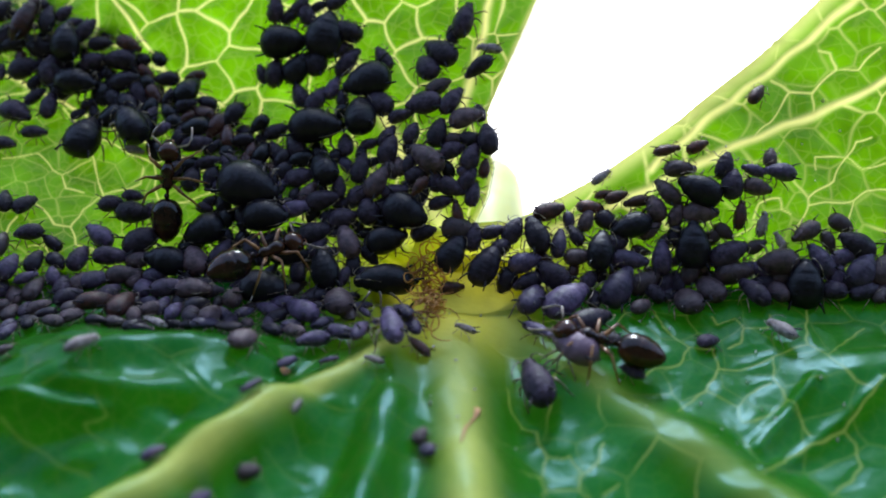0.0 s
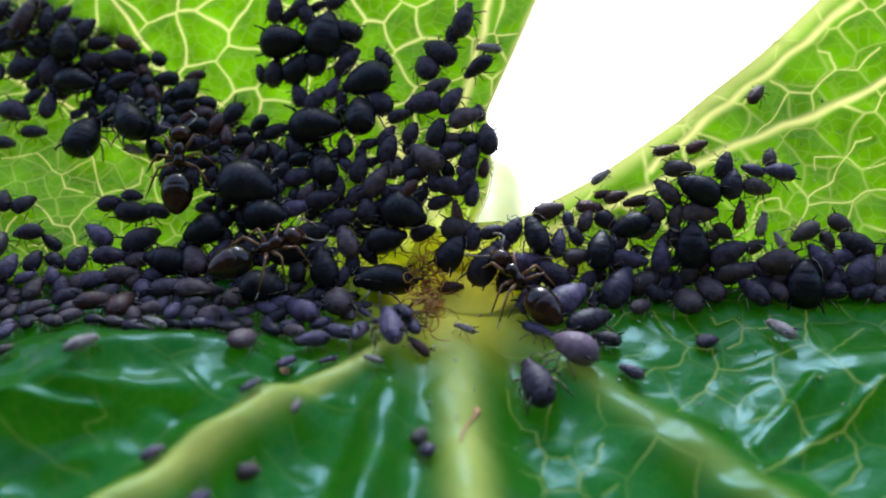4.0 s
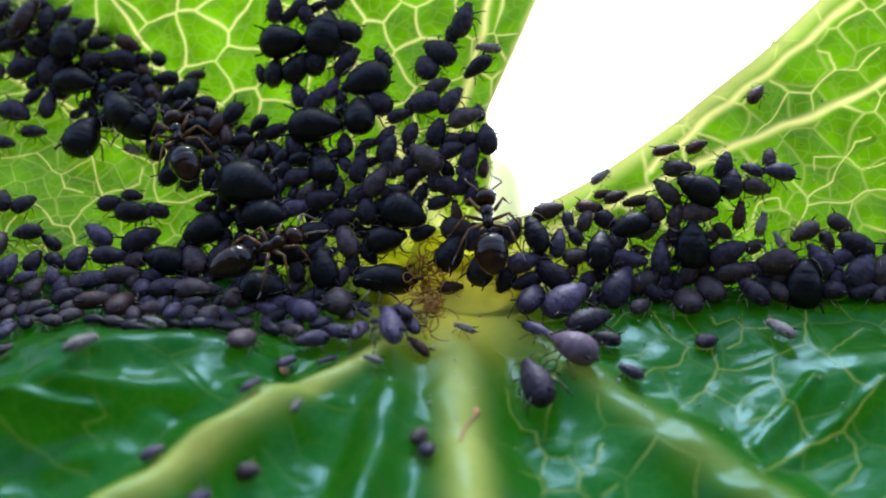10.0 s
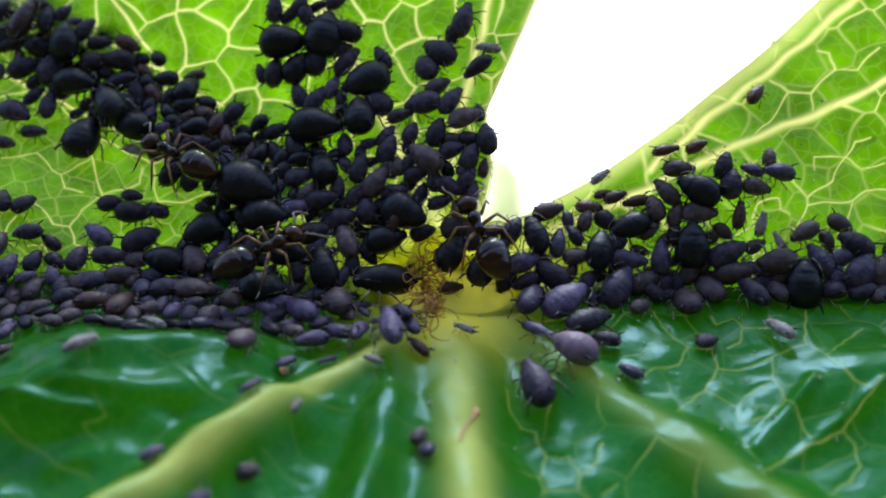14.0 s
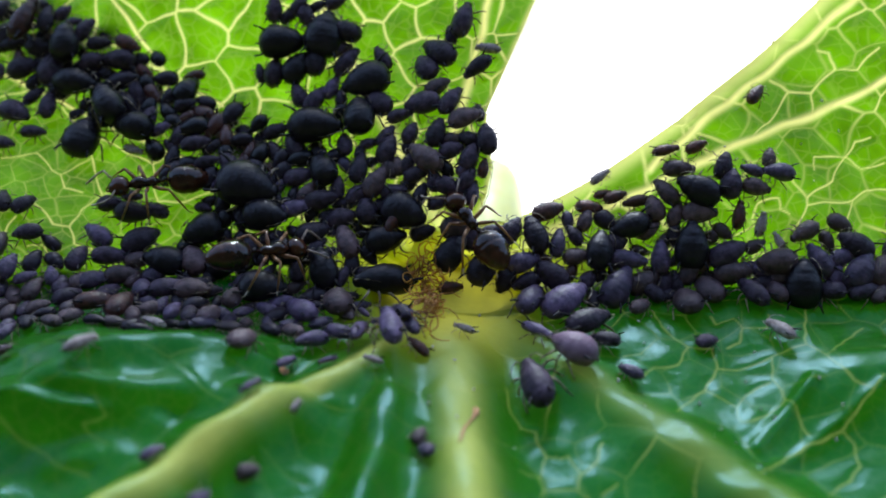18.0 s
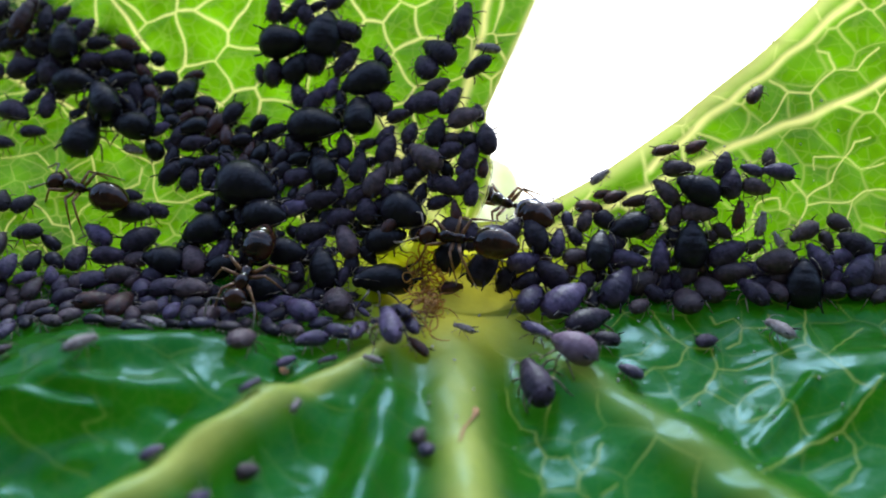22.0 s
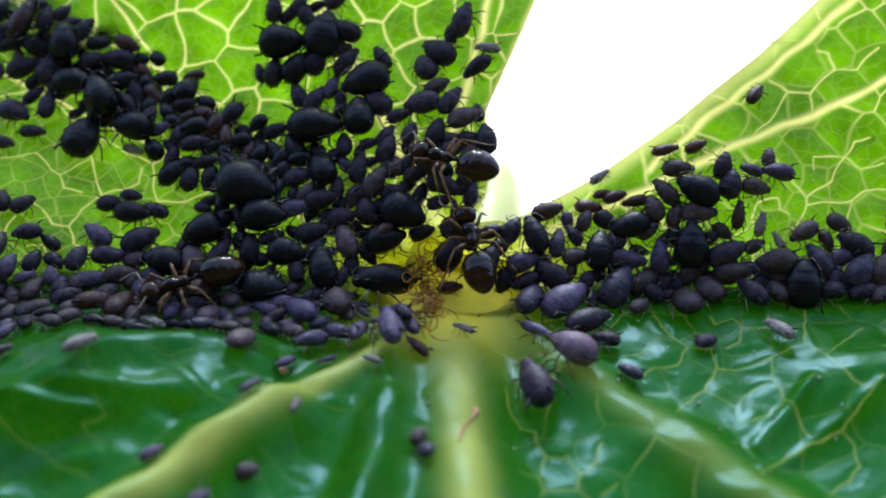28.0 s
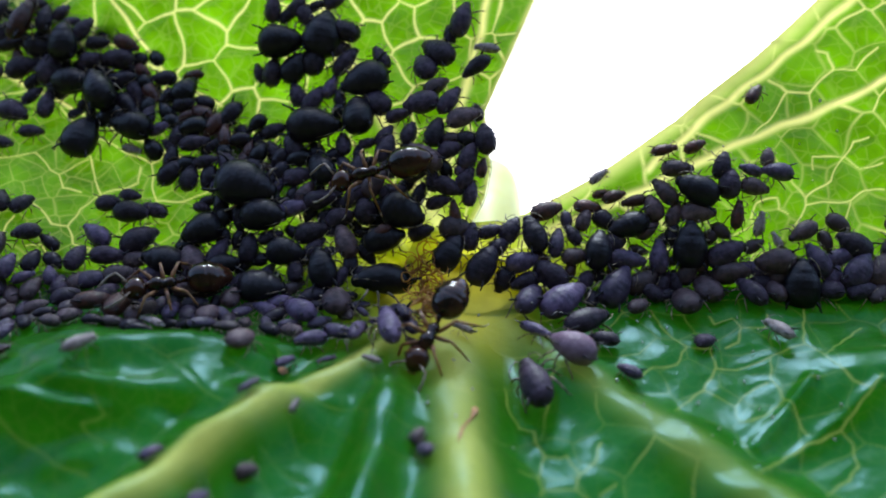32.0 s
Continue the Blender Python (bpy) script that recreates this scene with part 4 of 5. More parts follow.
PLUM_NODE_FRONT = (
    (-4.97, 1.32, -96, 1.79), (-6.41, 1.88, -135, 1.9), (-4.58, 3.8, 24, 1.51), (-5.77, 4.34, 150, 1.43),
    (-6.54, 3.61, -139, 1.2), (3.42, 1.23, -66, 2.14), (4.86, 1.06, -39, 2.4),
)
SLIM_NODE_FRONT = (
    (-3.71, 1.97, -116, 0.94), (-2.96, 2.5, -23, 0.96), (-1.88, 3.08, -115, 2.16), (-2.54, 4.48, -99, 2.39),
    (-3.56, 4.41, -92, 1.96), (-4.84, 5.93, -174, 0.8), (3.55, 3.02, 41, 1.55),
)
NYMPH_NODE_FRONT = (
    (5.67, 2.39, -29, 2.17), (6.41, 3.46, -158, 1.19),
)
PLUM_NODE_RIGHT = (
    (7.11, 0.06, 58, 2.18),
)
NYMPH_NODE_RIGHT = (
    (3.28, 0.3, -159, 1.36), (4.3, 0.54, 142, 1.47), (5.95, 0.46, 57, 1.0),
)
settle("p", "front", PLUM_NODE_FRONT)
settle("t", "front", SLIM_NODE_FRONT)
settle("n", "front", NYMPH_NODE_FRONT)
settle("p", "right", PLUM_NODE_RIGHT)
settle("n", "right", NYMPH_NODE_RIGHT)
settle("a", "front", ADULT_FRONT)
settle("a", "left", ADULT_LEFT)
settle("a", "middle", ADULT_MIDDLE)
settle("a", "right", ADULT_RIGHT)
settle("b", "front", BROWN_FRONT)
settle("b", "middle", BROWN_MIDDLE)
settle("b", "right", BROWN_RIGHT)
settle("e", "front", LONG_FRONT)
settle("n", "front", NYMPH_FRONT)
settle("n", "left", NYMPH_LEFT_1)
settle("n", "left", NYMPH_LEFT_2)
settle("n", "middle", NYMPH_MIDDLE_1)
settle("n", "middle", NYMPH_MIDDLE_2)
settle("n", "middle", NYMPH_MIDDLE_3)
settle("n", "middle", NYMPH_MIDDLE_4)
settle("n", "right", NYMPH_RIGHT)
settle("o", "front", ROSY_FRONT)
settle("p", "front", PLUM_FRONT_1)
settle("p", "front", PLUM_FRONT_2)
settle("p", "left", PLUM_LEFT)
settle("p", "middle", PLUM_MIDDLE)
settle("p", "right", PLUM_RIGHT_1)
settle("p", "right", PLUM_RIGHT_2)
settle("s", "front", SKIN_FRONT)
settle("s", "left", SKIN_LEFT)
settle("s", "middle", SKIN_MIDDLE)
settle("s", "right", SKIN_RIGHT)
settle("t", "front", SLIM_FRONT)
crowd("left", (2.0, 1.0), (21.0, 1.0), 0.6, 60, kinds="npp")
crowd("left", (10.5, 7.2), (23.6, 16.0), 0.75, 150, 1.0, 1.7, "nnnaab", 0.27)
crowd("left", (3.0, 2.4), (10.5, 6.6), 0.8, 80, 0.9, 1.5, tight=0.28)
crowd("left", (3.8, 1.6), (11.5, 2.0), 0.7, 40, tight=0.28)
crowd("middle", (3.2, 3.7), (8.7, 1.7), 0.9, 70, 0.9, 1.4, tight=0.28)
crowd("middle", (8.0, 1.6), (12.6, 0.4), 0.5, 34, tight=0.30)
crowd("middle", (8.0, 3.4), (13.7, 8.2), 0.6, 24)
crowd("middle", (12.4, 0.7), (25.0, 1.5), 0.4, 46, 0.9, 1.5, "nnnab")
crowd("middle", (2.4, 4.8), (4.6, 6.1), 0.6, 18)
crowd("right", (2.8, 1.5), (20.0, 1.3), 0.7, 60, kinds="nnnppb")
crowd("right", (4.5, 2.8), (12.2, 3.6), 0.7, 18, kinds="nnpb")
crowd("front", (-21.0, 0.9), (-3.0, 0.8), 0.6, 56, kinds="nppp")
crowd("front", (3.0, 0.6), (20.0, 0.2), 0.4, 22, kinds="nnnp")
crowd("front", (-21.0, 2.4), (-6.5, 2.6), 0.45, 46, 0.9, 1.3, "nnpp")
crowd("front", (-14.0, 1.2), (-4.2, 1.1), 0.5, 46, 0.9, 1.4, "nnnp", 0.28)
crowd("right", (3.6, 1.0), (11.0, 1.6), 0.8, 44, 0.9, 1.5, "nnppb", 0.29)
pile_up()
# two that creep about on the backs of the others
CREEPERS = {"plump": copy_thing(KINDS["a"][0], stance("left", 17.0, 9.0, 0, 2.3, 0.4)),
            "small": copy_thing(KINDS["b"][0], stance("middle", 4.0, 3.0, 0, 1.05, 0.6))}
for kinds in KINDS.values():
    for kind in kinds:
        for ob in (*kind.children_recursive, kind):
            bpy.data.objects.remove(ob)


# ---- ants ----
def ellipsoid(bm, centre, size, n=14):
    m = Matrix.Translation(centre) @ Matrix.Diagonal((*size, 1))
    bmesh.ops.create_uvsphere(bm, u_segments=n, v_segments=max(8, n * 2 // 3), radius=1, matrix=m)
    return bm


def scaled(bm):
    bmesh.ops.scale(bm, vec=(1.06 * MM, 1.06 * MM, 1.06 * MM), verts=bm.verts)
    return bm


def make_ant(label):
    """A worker ant, head towards x, in millimetres before scaling."""
    ant = new("ant")
    tagged(ant, label, "ant", "ants among the aphids")
    bm = bmesh.new()
    lathe(bm, [(1.00, 0.12, 0.0), (1.08, 0.36, 0.0), (1.25, 0.47, 0.01), (1.46, 0.49, 0.0), (1.66, 0.42, -0.03), (1.82, 0.26, -0.07), (1.92, 0.12, -0.1)], 0.82, 16)
    head = part("head", scaled(bm), ANT_BLACK, ant)
    for s in (1, -1):
        part("eye", scaled(ellipsoid(bmesh.new(), (1.42, s * 0.44, 0.13), (0.085, 0.05, 0.075), 8)), ANT_EYE, head)
        part("mandible", scaled(tube(bmesh.new(), [(1.80, s * 0.14, -0.1), (1.93, s * 0.12, -0.13), (2.0, s * 0.02, -0.14)], [0.06, 0.05, 0.02])), ANT_LIMB, head)
    bm = bmesh.new()
    lathe(bm, [(-0.22, 0.10, -0.02), (-0.12, 0.20, 0.02), (0.05, 0.24, 0.05), (0.22, 0.20, 0.02), (0.34, 0.22, 0.06), (0.55, 0.30, 0.08), (0.76, 0.28, 0.06),
               (0.92, 0.18, 0.02), (1.06, 0.10, 0.0)], 0.95, 14)
    part("thorax", scaled(bm), ANT_BLACK, ant)
    bm = bmesh.new()
    lathe(bm, [(-0.66, 0.06, -0.04), (-0.56, 0.09, 0.02), (-0.48, 0.12, 0.10), (-0.42, 0.11, 0.08), (-0.34, 0.07, -0.02), (-0.18, 0.08, -0.03)], 1.1, 10)
    part("waist", scaled(bm), ANT_BLACK, ant)
    bm = bmesh.new()
    st = []
    for i in range(29):
        t = i / 28
        r = 0.70 * (4 * (t ** 0.8) * (1 - t ** 0.8)) ** 0.62
        r = max(r, 0.03)
        for g in (0.42, 0.66, 0.84):
            r *= 1 - 0.05 * math.exp(-((t - g) / 0.02) ** 2)
        st.append((-0.56 - 1.92 * t, r, -0.02 - 0.10 * t))
    gaster = part("gaster", scaled(lathe(bm, st[::-1], 0.88, 20)), ANT_BLACK, ant)
    for g in (0.43, 0.67):
        r = 0.70 * (4 * (g ** 0.8) * (1 - g ** 0.8)) ** 0.62 * 0.955
        bm = bmesh.new()
        lathe(bm, [(-0.56 - 1.92 * (g + 0.035), r * 0.965, -0.02 - 0.1 * g), (-0.56 - 1.92 * (g + 0.015), r * 1.0, -0.02 - 0.1 * g), (-0.56 - 1.92 * g, r * 0.975, -0.02 - 0.1 * g)], 0.88, 20)
        part("band", scaled(bm), ANT_BAND, gaster, "thin downy grey ring")
    for s in (1, -1):
        feel = part("antenna", scaled(tube(bmesh.new(), [(0, 0, 0), (0.16, s * 0.30, 0.16), (0.34, s * 0.62, 0.26)], [0.045, 0.042, 0.05], 7)), ANT_FEELER, ant)
        feel.location = Vector((1.68, s * 0.16, 0.06)) * MM
        part("feeler_tip", scaled(tube(bmesh.new(), [(0.34, s * 0.62, 0.26), (0.62, s * 0.66, 0.10), (0.92, s * 0.60, -0.12), (1.12, s * 0.52, -0.22)],
                                       [0.04, 0.046, 0.052, 0.035], 7)), ANT_FEELER, feel)
        for x, kx, ky, fx, fy in ((0.62, 0.55, 0.55, 1.05, 0.95), (0.30, 0.05, 0.72, -0.05, 1.35), (0.05, -0.48, 0.62, -1.10, 1.15)):
            leg = part("leg", scaled(tube(bmesh.new(), [(0, 0, 0), (kx * 0.4, s * ky * 0.45, 0.14), (kx, s * ky, 0.34)], [0.075, 0.09, 0.055], 7)), ANT_LIMB, ant)
            leg.location = Vector((x, s * 0.17, -0.12)) * MM
            part("shin", scaled(tube(bmesh.new(), [(kx, s * ky, 0.34), (kx + (fx - kx) * 0.45, s * (ky + (fy - ky) * 0.5), -0.12),
                                                   (fx, s * fy, -0.66)], [0.058, 0.052, 0.034], 6)), ANT_LIMB, leg)
            part("foot", scaled(tube(bmesh.new(), [(fx, s * fy, -0.66), (fx * 1.12, s * fy * 1.08, -0.80), (fx * 1.25, s * (fy * 1.12), -0.84)],
                                     [0.032, 0.026, 0.02], 5)), ANT_FEELER, leg)
    return ant


# ---- small things on the leaf ----
def fibre_tuft():
    """A tangle of dry brown curling fibres beside the node."""
    tuft = new("fibre_tuft")
    tagged(tuft, "tangle of dry brown curling fibres on the yellow node", "plant fibres")
    rnd = random.Random(11)
    for k in range(80):
        sheet = "left" if k % 5 < 2 else "front"
        u, v = (rnd.uniform(-1.75, -0.5), rnd.uniform(0.0, 1.7)) if k % 5 < 2 else (rnd.uniform(-1.3, -0.6), rnd.uniform(0.0, 3.2))
        u = -u if sheet == "left" else u
        a, pts = rnd.uniform(0, 6.28), []
        q = np.array((u, v, rnd.uniform(0.25, 1.1)))
        curl = rnd.uniform(-1.2, 1.2)
        for i in range(14):
            pts.append(tuple(spot(sheet, q[0], q[1], max(0.05, q[2])) * MM))
            a += curl * 0.7 + rnd.uniform(-0.25, 0.25)
            q = q + np.array((math.cos(a) * 0.12, math.sin(a) * 0.15, rnd.uniform(-0.06, 0.06)))
        part("fibre", tube(bmesh.new(), pts, [0.037 * MM * (1 - 0.04 * i) for i in range(14)], 5), FIBRE, tuft)
    return tuft


def leaf_scar():
    """A thin rusty scar on the middle rib."""
    pts = [tuple(spot("front", 0.85 - 0.09 * k + 0.05 * math.sin(k), 8.1 + 0.28 * k, -0.01) * MM) for k in range(9)]
    ob = new("leaf_scar", mesh_of("leaf_scar", tube(bmesh.new(), pts, [q * MM for q in (0.16, 0.13, 0.07, 0.06, 0.06, 0.07, 0.07, 0.05, 0.03)], 7), SCAR))
    return tagged(ob, "rusty brown scar along the pale rib", "scar")


def grains():
    """White specks of dust on the blade."""
    rnd = random.Random(21)
    ob = None
    for k in range(46):
        sheet = "front" if k < 38 else "right"
        u, v = rnd.uniform(-2, 15) if sheet == "front" else rnd.uniform(9, 19), rnd.uniform(1.5, 9.5)
        s = rnd.uniform(0.04, 0.10) * MM
        m = Matrix.Translation(Vector(spot(sheet, u, v, 0.10)) * MM) @ pose(0, 0, 0, *(rnd.uniform(0, 180) for _ in range(3))) @ Matrix.Diagonal((s, s * 0.7, s * 0.6, 1))
        if ob is None:
            bm = bmesh.new()
            bmesh.ops.create_icosphere(bm, subdivisions=1, radius=1)
            ob = new("dust_grain", mesh_of("dust_grain", bm, GRIT))
            tagged(ob, "tiny white speck of dust on the leaf", "dust", "dust specks on the leaf")
            ob.matrix_basis = m
            first = ob
        else:
            other = first.copy()
            scene.collection.objects.link(other)
            other.matrix_basis = m


fibre_tuft()
leaf_scar()
grains()


def rust_spots():
    """Small rusty specks on the leaf edge and the ribs."""
    first = None
    for sheet, u, v, s in (("right", 10.45, 7.9, 0.20), ("right", 15.5, 12.4, 0.22), ("right", 5.0, 3.7, 0.16), ("front", 8.75, 13.1, 0.30), ("front", -6.7, 6.3, 0.42)):
        n = Vector(upright(sheet, u, v))
        m = Matrix.Translation(Vector(spot(sheet, u, v, 0.0)) * MM) @ n.to_track_quat("Z", "Y").to_matrix().to_4x4() @ Matrix.Diagonal((s * MM, 0.6 * s * MM, 0.12 * s * MM, 1))
        if first is None:
            bm = bmesh.new()
            bmesh.ops.create_icosphere(bm, subdivisions=2, radius=1)
            for q in bm.verts:
                q.co *= 1 + 0.25 * noise.noise(q.co * 2.3)
            first = ob = new("rust_spot", mesh_of("rust_spot", bm, SCAR))
            tagged(ob, "small rusty brown speck on the leaf", "speck", "rusty specks on the leaf")
        else:
            ob = first.copy()
            scene.collection.objects.link(ob)
        ob.matrix_basis = m


rust_spots()


# ---- what moves: the ants, their legs and feelers ----
ROWS_NODE_ANT = [
    (0, pose(0.00595, -0.00420, 0.49771, -47.7, -15.3, 173.5)),
    (1, pose(0.00579, -0.00367, 0.49828, -48.2, -21.2, 173.0)),
    (2, pose(0.00494, -0.00326, 0.49858, -48.9, -20.4, 176.5)),
    (3, pose(0.00386, -0.00255, 0.49925, -47.8, -27.4, 169.1)),
    (3.5, pose(0.00339, -0.00204, 0.49984, -38.6, -37.4, 147.0)),
    (5, pose(0.00209, -0.00156, 0.50103, -54.2, -55.8, 151.2)),
    (6, pose(0.00165, -0.00158, 0.50147, -42.5, -59.6, 137.1)),
    (7, pose(0.00158, -0.00152, 0.50195, -43.2, -51.6, 137.6)),
    (8, pose(0.00153, -0.00147, 0.50243, -29.9, -56.3, 122.4)),
    (10, pose(0.00155, -0.00144, 0.50288, -7.6, -60.4, 98.2)),
    (12, pose(0.00173, -0.00144, 0.50311, -8.5, -57.3, 99.1)),
    (13, pose(0.00154, -0.00145, 0.50279, -32.5, -51.8, 125.0)),
    (14, pose(0.00121, -0.00141, 0.50262, -37.7, -56.1, 131.4)),
    (17, pose(0.00124, -0.00133, 0.50276, -31.6, -60.9, 124.5)),
    (18, pose(0.00091, -0.00137, 0.50285, -46.6, -49.0, 141.7)),
    (19, pose(0.00070, -0.00129, 0.50337, -51.1, -47.8, 147.4)),
    (20, pose(0.00033, -0.00126, 0.50352, -62.6, -51.6, 162.4)),
    (20.5, pose(0.00043, -0.00127, 0.50341, -50.5, -44.7, 146.3)),
    (21, pose(0.00066, -0.00132, 0.50296, -52.5, -36.9, 148.0)),
    (21.5, pose(0.00029, -0.00134, 0.50259, -59.5, -18.5, 154.4)),
    (22, pose(0.00038, -0.00137, 0.50224, -64.5, -9.1, 163.0)),
    (22.5, pose(0.00059, -0.00140, 0.50204, -64.0, -3.4, 154.6)),
    (23, pose(0.00042, -0.00143, 0.50175, -65.2, 4.8, -162.5)),
    (24, pose(0.00033, -0.00142, 0.50169, -67.4, 1.7, 179.8)),
    (24.5, pose(0.00050, -0.00144, 0.50158, -65.9, -14.3, 171.1)),
    (25, pose(0.00060, -0.00145, 0.50156, -55.0, -31.7, 150.8)),
    (25.5, pose(0.00076, -0.00147, 0.50149, -52.3, -29.5, 145.8)),
    (27.5, pose(0.00084, -0.00140, 0.50195, -31.5, -57.1, 124.3)),
    (28, pose(0.00090, -0.00138, 0.50210, -20.9, -60.7, 112.6)),
    (29, pose(0.00085, -0.00144, 0.50175, -36.8, -55.0, 130.3)),
    (30, pose(0.00061, -0.00153, 0.50078, -57.2, -21.7, 151.1)),
    (30.5, pose(0.00033, -0.00153, 0.50055, -67.2, 0.5, 170.3)),
    (31, pose(-0.00035, -0.00155, 0.50016, -68.6, 15.2, 177.8)),
    (31.5, pose(-0.00034, -0.00166, 0.49954, -71.5, 27.7, 175.8)),
    (32, pose(-0.00069, -0.00451, 0.49815, -36.8, 55.2, -140.7)),
]
ROWS_RIM_ANT = [
    (0, pose(0.00435, 0.00500, 0.50257, -57.5, -11.2, 144.8)),
    (19.5, pose(0.00422, 0.00504, 0.50279, -56.4, -14.5, 145.2)),
    (20.5, pose(0.00354, 0.00418, 0.50343, -52.4, -24.7, 144.0)),
    (21.5, pose(0.00276, 0.00161, 0.50406, -51.9, -17.8, 139.4)),
    (22, pose(0.00258, 0.00095, 0.50419, -50.3, -23.4, 140.1)),
    (23, pose(0.00288, 0.00038, 0.50416, -58.2, -9.0, 144.1)),
    (24, pose(0.00265, 0.00017, 0.50411, -58.9, -6.2, 142.5)),
    (24.5, pose(0.00210, -0.00009, 0.50427, -61.5, -3.4, 145.6)),
    (25, pose(0.00198, -0.00023, 0.50460, -49.3, -29.4, 141.2)),
    (25.5, pose(0.00177, -0.00103, 0.50448, -57.9, -17.6, 143.5)),
    (27.5, pose(0.00091, -0.00163, 0.50536, -48.3, -28.3, 132.9)),
    (28, pose(-0.00016, -0.00159, 0.50576, -60.1, -18.3, 148.5)),
    (29, pose(-0.00057, -0.00176, 0.50525, -56.1, 13.5, -148.1)),
    (30, pose(-0.00107, -0.00166, 0.50544, -55.9, 16.5, -150.0)),
    (30.5, pose(-0.00147, -0.00160, 0.50531, -60.1, 16.6, -159.0)),
    (31, pose(-0.00238, -0.00141, 0.50547, -61.4, 8.4, -155.3)),
    (31.5, pose(-0.00273, -0.00139, 0.50524, -58.0, 16.2, -154.1)),
    (32, pose(-0.00333, -0.00128, 0.50524, -68.1, 16.3, 177.6)),
]
ROWS_LEAVING_ANT = [
    (0, pose(-0.01295, 0.00058, 0.50500, 164.6, -81.8, -76.0)),
    (2, pose(-0.01262, 0.00064, 0.50544, 18.0, -69.1, 69.6)),
    (3.5, pose(-0.01252, 0.00072, 0.50584, -7.9, -73.1, 98.8)),
    (6, pose(-0.01248, 0.00090, 0.50701, -9.2, -65.3, 100.5)),
    (8, pose(-0.01255, 0.00092, 0.50703, -17.5, -54.8, 110.1)),
    (10, pose(-0.01255, 0.00097, 0.50723, -29.3, -53.3, 124.1)),
    (12, pose(-0.01255, 0.00094, 0.50713, -35.6, -44.9, 131.5)),
    (13, pose(-0.01241, 0.00087, 0.50694, -38.4, -46.7, 135.3)),
    (14, pose(-0.01273, 0.00083, 0.50655, -53.1, -25.5, 155.7)),
    (16.5, pose(-0.01263, 0.00072, 0.50573, -60.3, -1.3, 171.0)),
    (17.5, pose(-0.01318, 0.00083, 0.50544, -56.1, 11.3, -157.9)),
    (18.5, pose(-0.01397, 0.00092, 0.50504, -58.3, 13.3, -166.2)),
    (19, pose(-0.01425, 0.00094, 0.50502, -58.8, 20.5, -168.7)),
    (19.5, pose(-0.01481, 0.00091, 0.50479, -62.3, 17.0, 177.5)),
    (20.5, pose(-0.01602, 0.00086, 0.50459, -57.8, -10.1, 163.2)),
    (22, pose(-0.01711, 0.00152, 0.50501, -56.5, -16.6, 161.6)),
    (23, pose(-0.01856, 0.00158, 0.50541, -52.5, -21.5, 153.3)),
    (24, pose(-0.01949, 0.00157, 0.50562, -47.5, -24.1, 144.7)),
    (25, pose(-0.02072, 0.00132, 0.50555, -55.7, -15.8, 159.0)),
    (25.5, pose(-0.02182, 0.00101, 0.50538, -57.3, -14.2, 163.1)),
    (28, pose(-0.02767, 0.00064, 0.50496, -57.7, -3.1, 157.0)),
    (32, pose(-0.02809, 0.00070, 0.50497, -57.8, -3.1, 157.2)),
]
ROWS_CREASE_ANT = [
    (0, pose(-0.00814, -0.00172, 0.50157, 50.9, -22.4, 29.7)),
    (2, pose(-0.00815, -0.00170, 0.50165, 52.1, -20.9, 27.6)),
    (6, pose(-0.00810, -0.00166, 0.50183, 48.9, -28.4, 31.6)),
    (10, pose(-0.00804, -0.00168, 0.50179, 49.9, -24.3, 30.9)),
    (13, pose(-0.00798, -0.00168, 0.50184, 48.6, -30.9, 31.6)),
    (16.5, pose(-0.00806, -0.00172, 0.50165, 53.1, -11.3, 30.3)),
    (18.5, pose(-0.00802, -0.00172, 0.50165, 53.7, -9.2, 30.3)),
    (19, pose(-0.00805, -0.00177, 0.50147, 53.4, 8.5, -31.8)),
    (19.5, pose(-0.00779, -0.00180, 0.50149, 49.7, 17.2, -34.3)),
    (20.5, pose(-0.00814, -0.00185, 0.50107, 24.1, 57.0, -62.1)),
    (21, pose(-0.00818, -0.00191, 0.50085, 9.4, 60.4, -79.2)),
    (22, pose(-0.00873, -0.00183, 0.50081, -22.6, 58.2, -116.1)),
    (23, pose(-0.01014, -0.00169, 0.50073, -61.9, 35.4, -172.8)),
    (24, pose(-0.01070, -0.00173, 0.50055, -63.4, 21.6, 176.8)),
    (25, pose(-0.01096, -0.00178, 0.50041, -62.9, 19.7, 177.1)),
    (28, pose(-0.01134, -0.00181, 0.50035, -58.3, 19.9, -167.3)),
    (30, pose(-0.01148, -0.00180, 0.50036, -59.3, 12.9, -170.0)),
    (32, pose(-0.01186, -0.00186, 0.50027, -57.3, 11.4, -162.2)),
]
ROWS_PLUMP_APHID = ((0, 15.12, 8.63, 58), (3.5, 15.17, 8.82, 58), (6, 15.38, 9.17, 57), (9, 15.64, 9.41, 57), (13, 16.15, 9.71, 57), (18, 16.38, 9.92, 60), (23, 16.63, 10.13, 62), (32, 16.87, 10.72, 65))
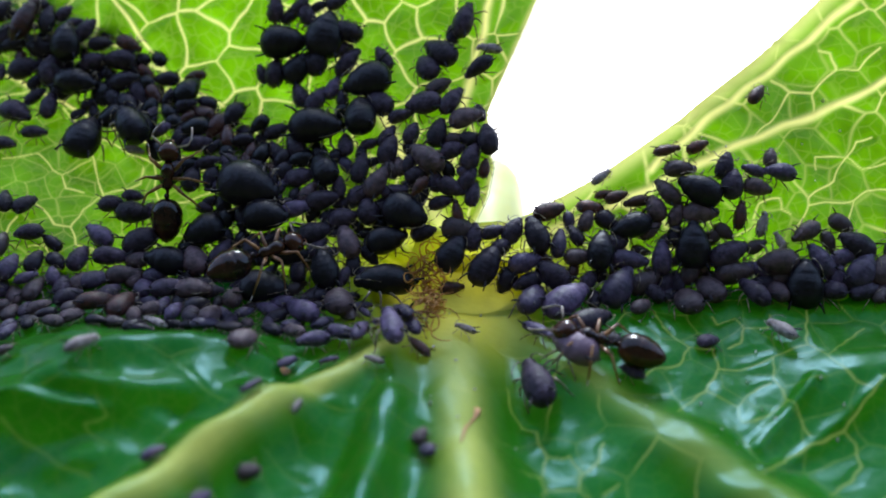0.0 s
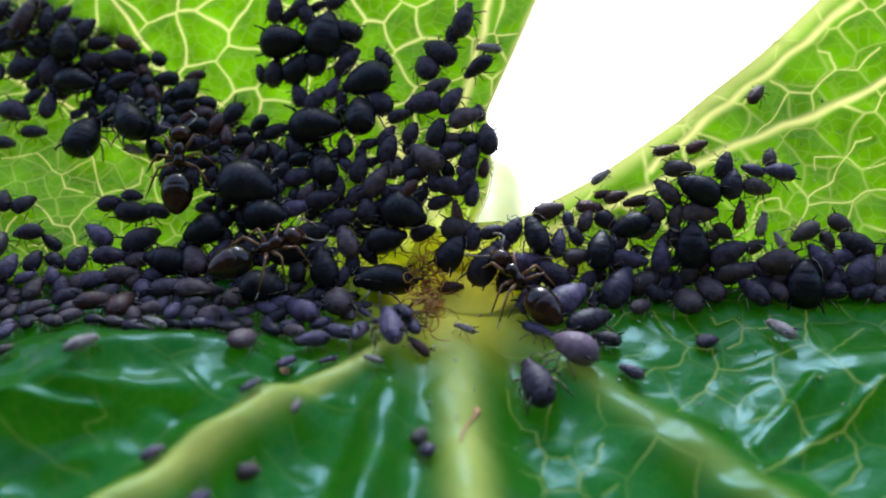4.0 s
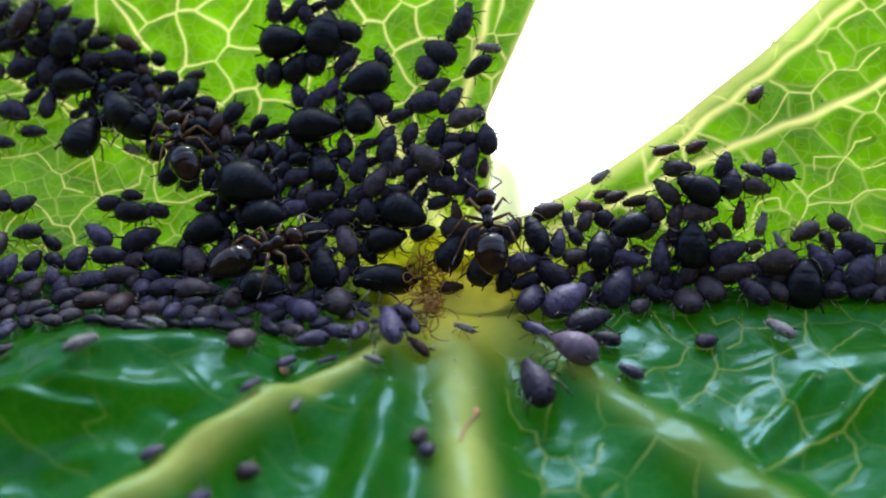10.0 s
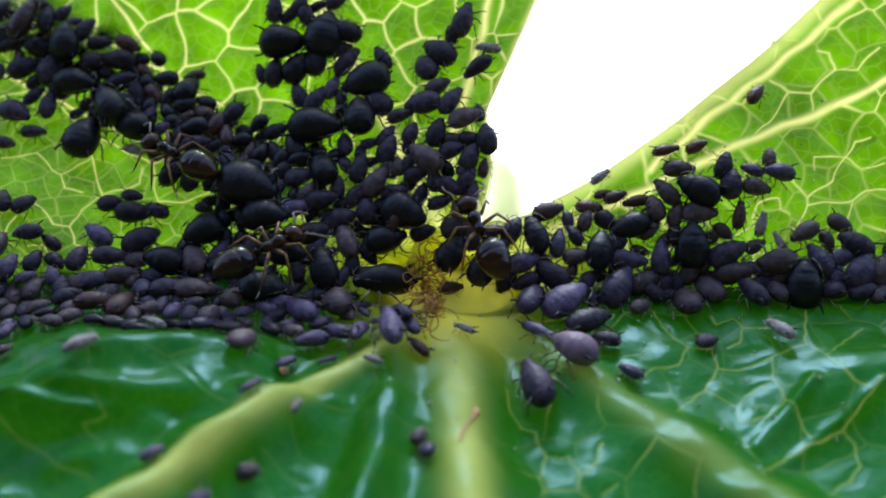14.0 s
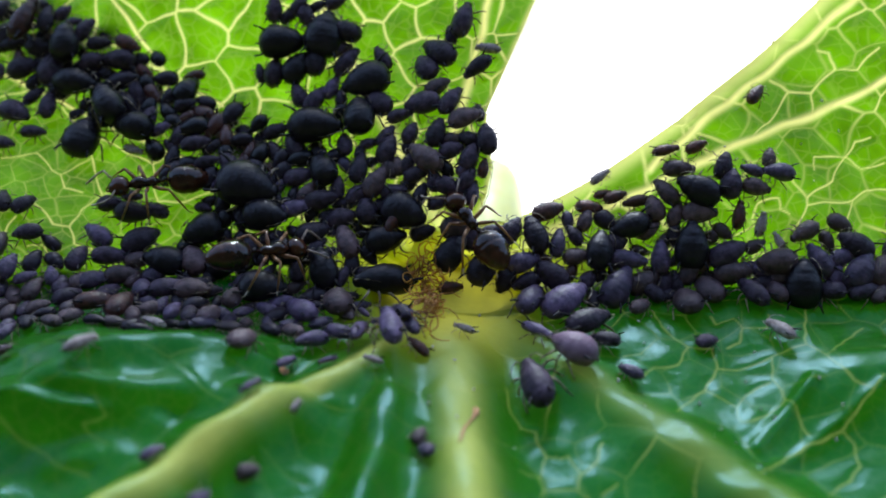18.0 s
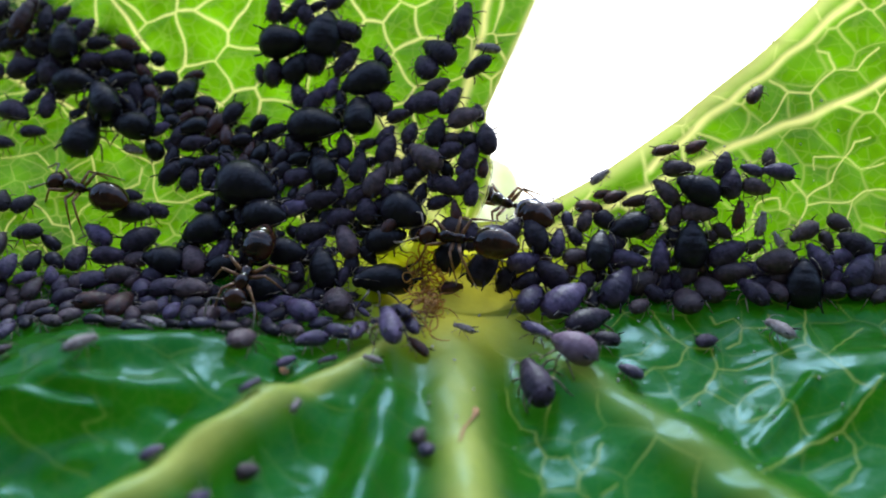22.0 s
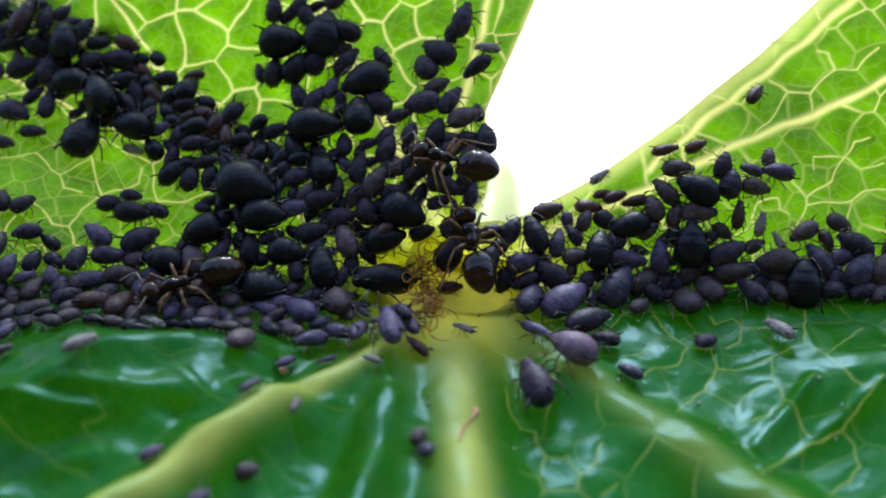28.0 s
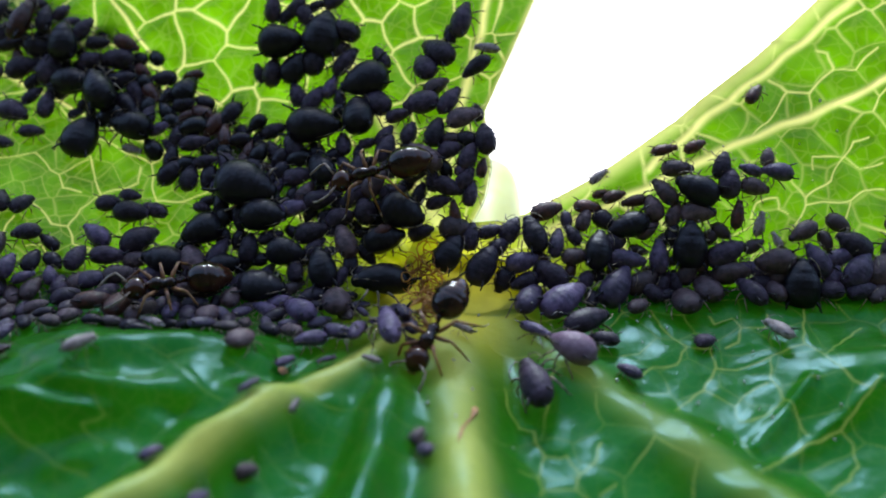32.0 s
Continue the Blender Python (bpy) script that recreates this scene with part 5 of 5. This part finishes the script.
ROWS_SMALL_APHID = ((0, 3.64, 3.18, -83), (6, 4.00, 2.51, -88), (9, 3.91, 1.93, -104), (13, 3.74, 1.43, -109), (19, 3.76, 1.05, -88), (25, 3.84, 0.71, -73), (32, 3.91, 0.54, -63))

def stride(ant, rows, seed):
    """Legs step in threes while the ant walks, and the feelers never rest."""
    rnd = random.Random(seed)
    parts = [o for o in ant.children if o.name.split(".")[0] in ("leg", "antenna")]
    places = [(t, m.translation) for t, m in rows]

    def going(t):
        for (a, p), (b, q) in zip(places, places[1:]):
            if a <= t <= b:
                return (q - p).length / (b - a) / MM
        return 0.0

    n = {"leg": 0, "antenna": 0}
    for o in parts:
        kind = o.name.split(".")[0]
        home, i = o.location.copy(), n[kind]
        n[kind] += 1
        keys = []
        off = rnd.uniform(0, 6)
        for k in range(81):
            t = 32.0 * k / 80
            if kind == "leg":
                reach = min(1.0, going(t) / 1.2)
                a = 5.2 * t + (0 if (i % 3 + i // 3) % 2 else math.pi)
                turn, raise_ = 17 * reach * math.sin(a) + 3 * math.sin(0.9 * t + off), 9 * reach * math.cos(a)
            else:
                turn, raise_ = 16 * math.sin(2.3 * t + off) + 7 * math.sin(5.1 * t + 2 * off), 13 * math.sin(1.7 * t + off * 3)
            keys.append((t, Matrix.Translation(home) @ pose(0, 0, 0, raise_ * (1 if home.y > 0 else -1), 0, turn)))
        walk(o, keys)


def motions():
    for k, (rows, label) in enumerate((
            (ROWS_NODE_ANT, "glossy black ant with brown legs tending aphids at the node"),
            (ROWS_RIM_ANT, "glossy black ant climbing over the leaf rim onto the aphids"),
            (ROWS_LEAVING_ANT, "glossy black ant walking off over the green lobe"),
            (ROWS_CREASE_ANT, "glossy black ant standing on the crowded aphids"))):
        ant = make_ant(label)
        walk(ant, rows)
        stride(ant, rows, k)
    for name, sheet, up, rows in (("plump", "left", 0.45, ROWS_PLUMP_APHID), ("small", "middle", 0.7, ROWS_SMALL_APHID)):
        walk(CREEPERS[name], [(t, Matrix.LocRotScale(*stance(sheet, u, v, turn, 1, up, True).decompose()[:2], None)) for t, u, v, turn in rows])


motions()
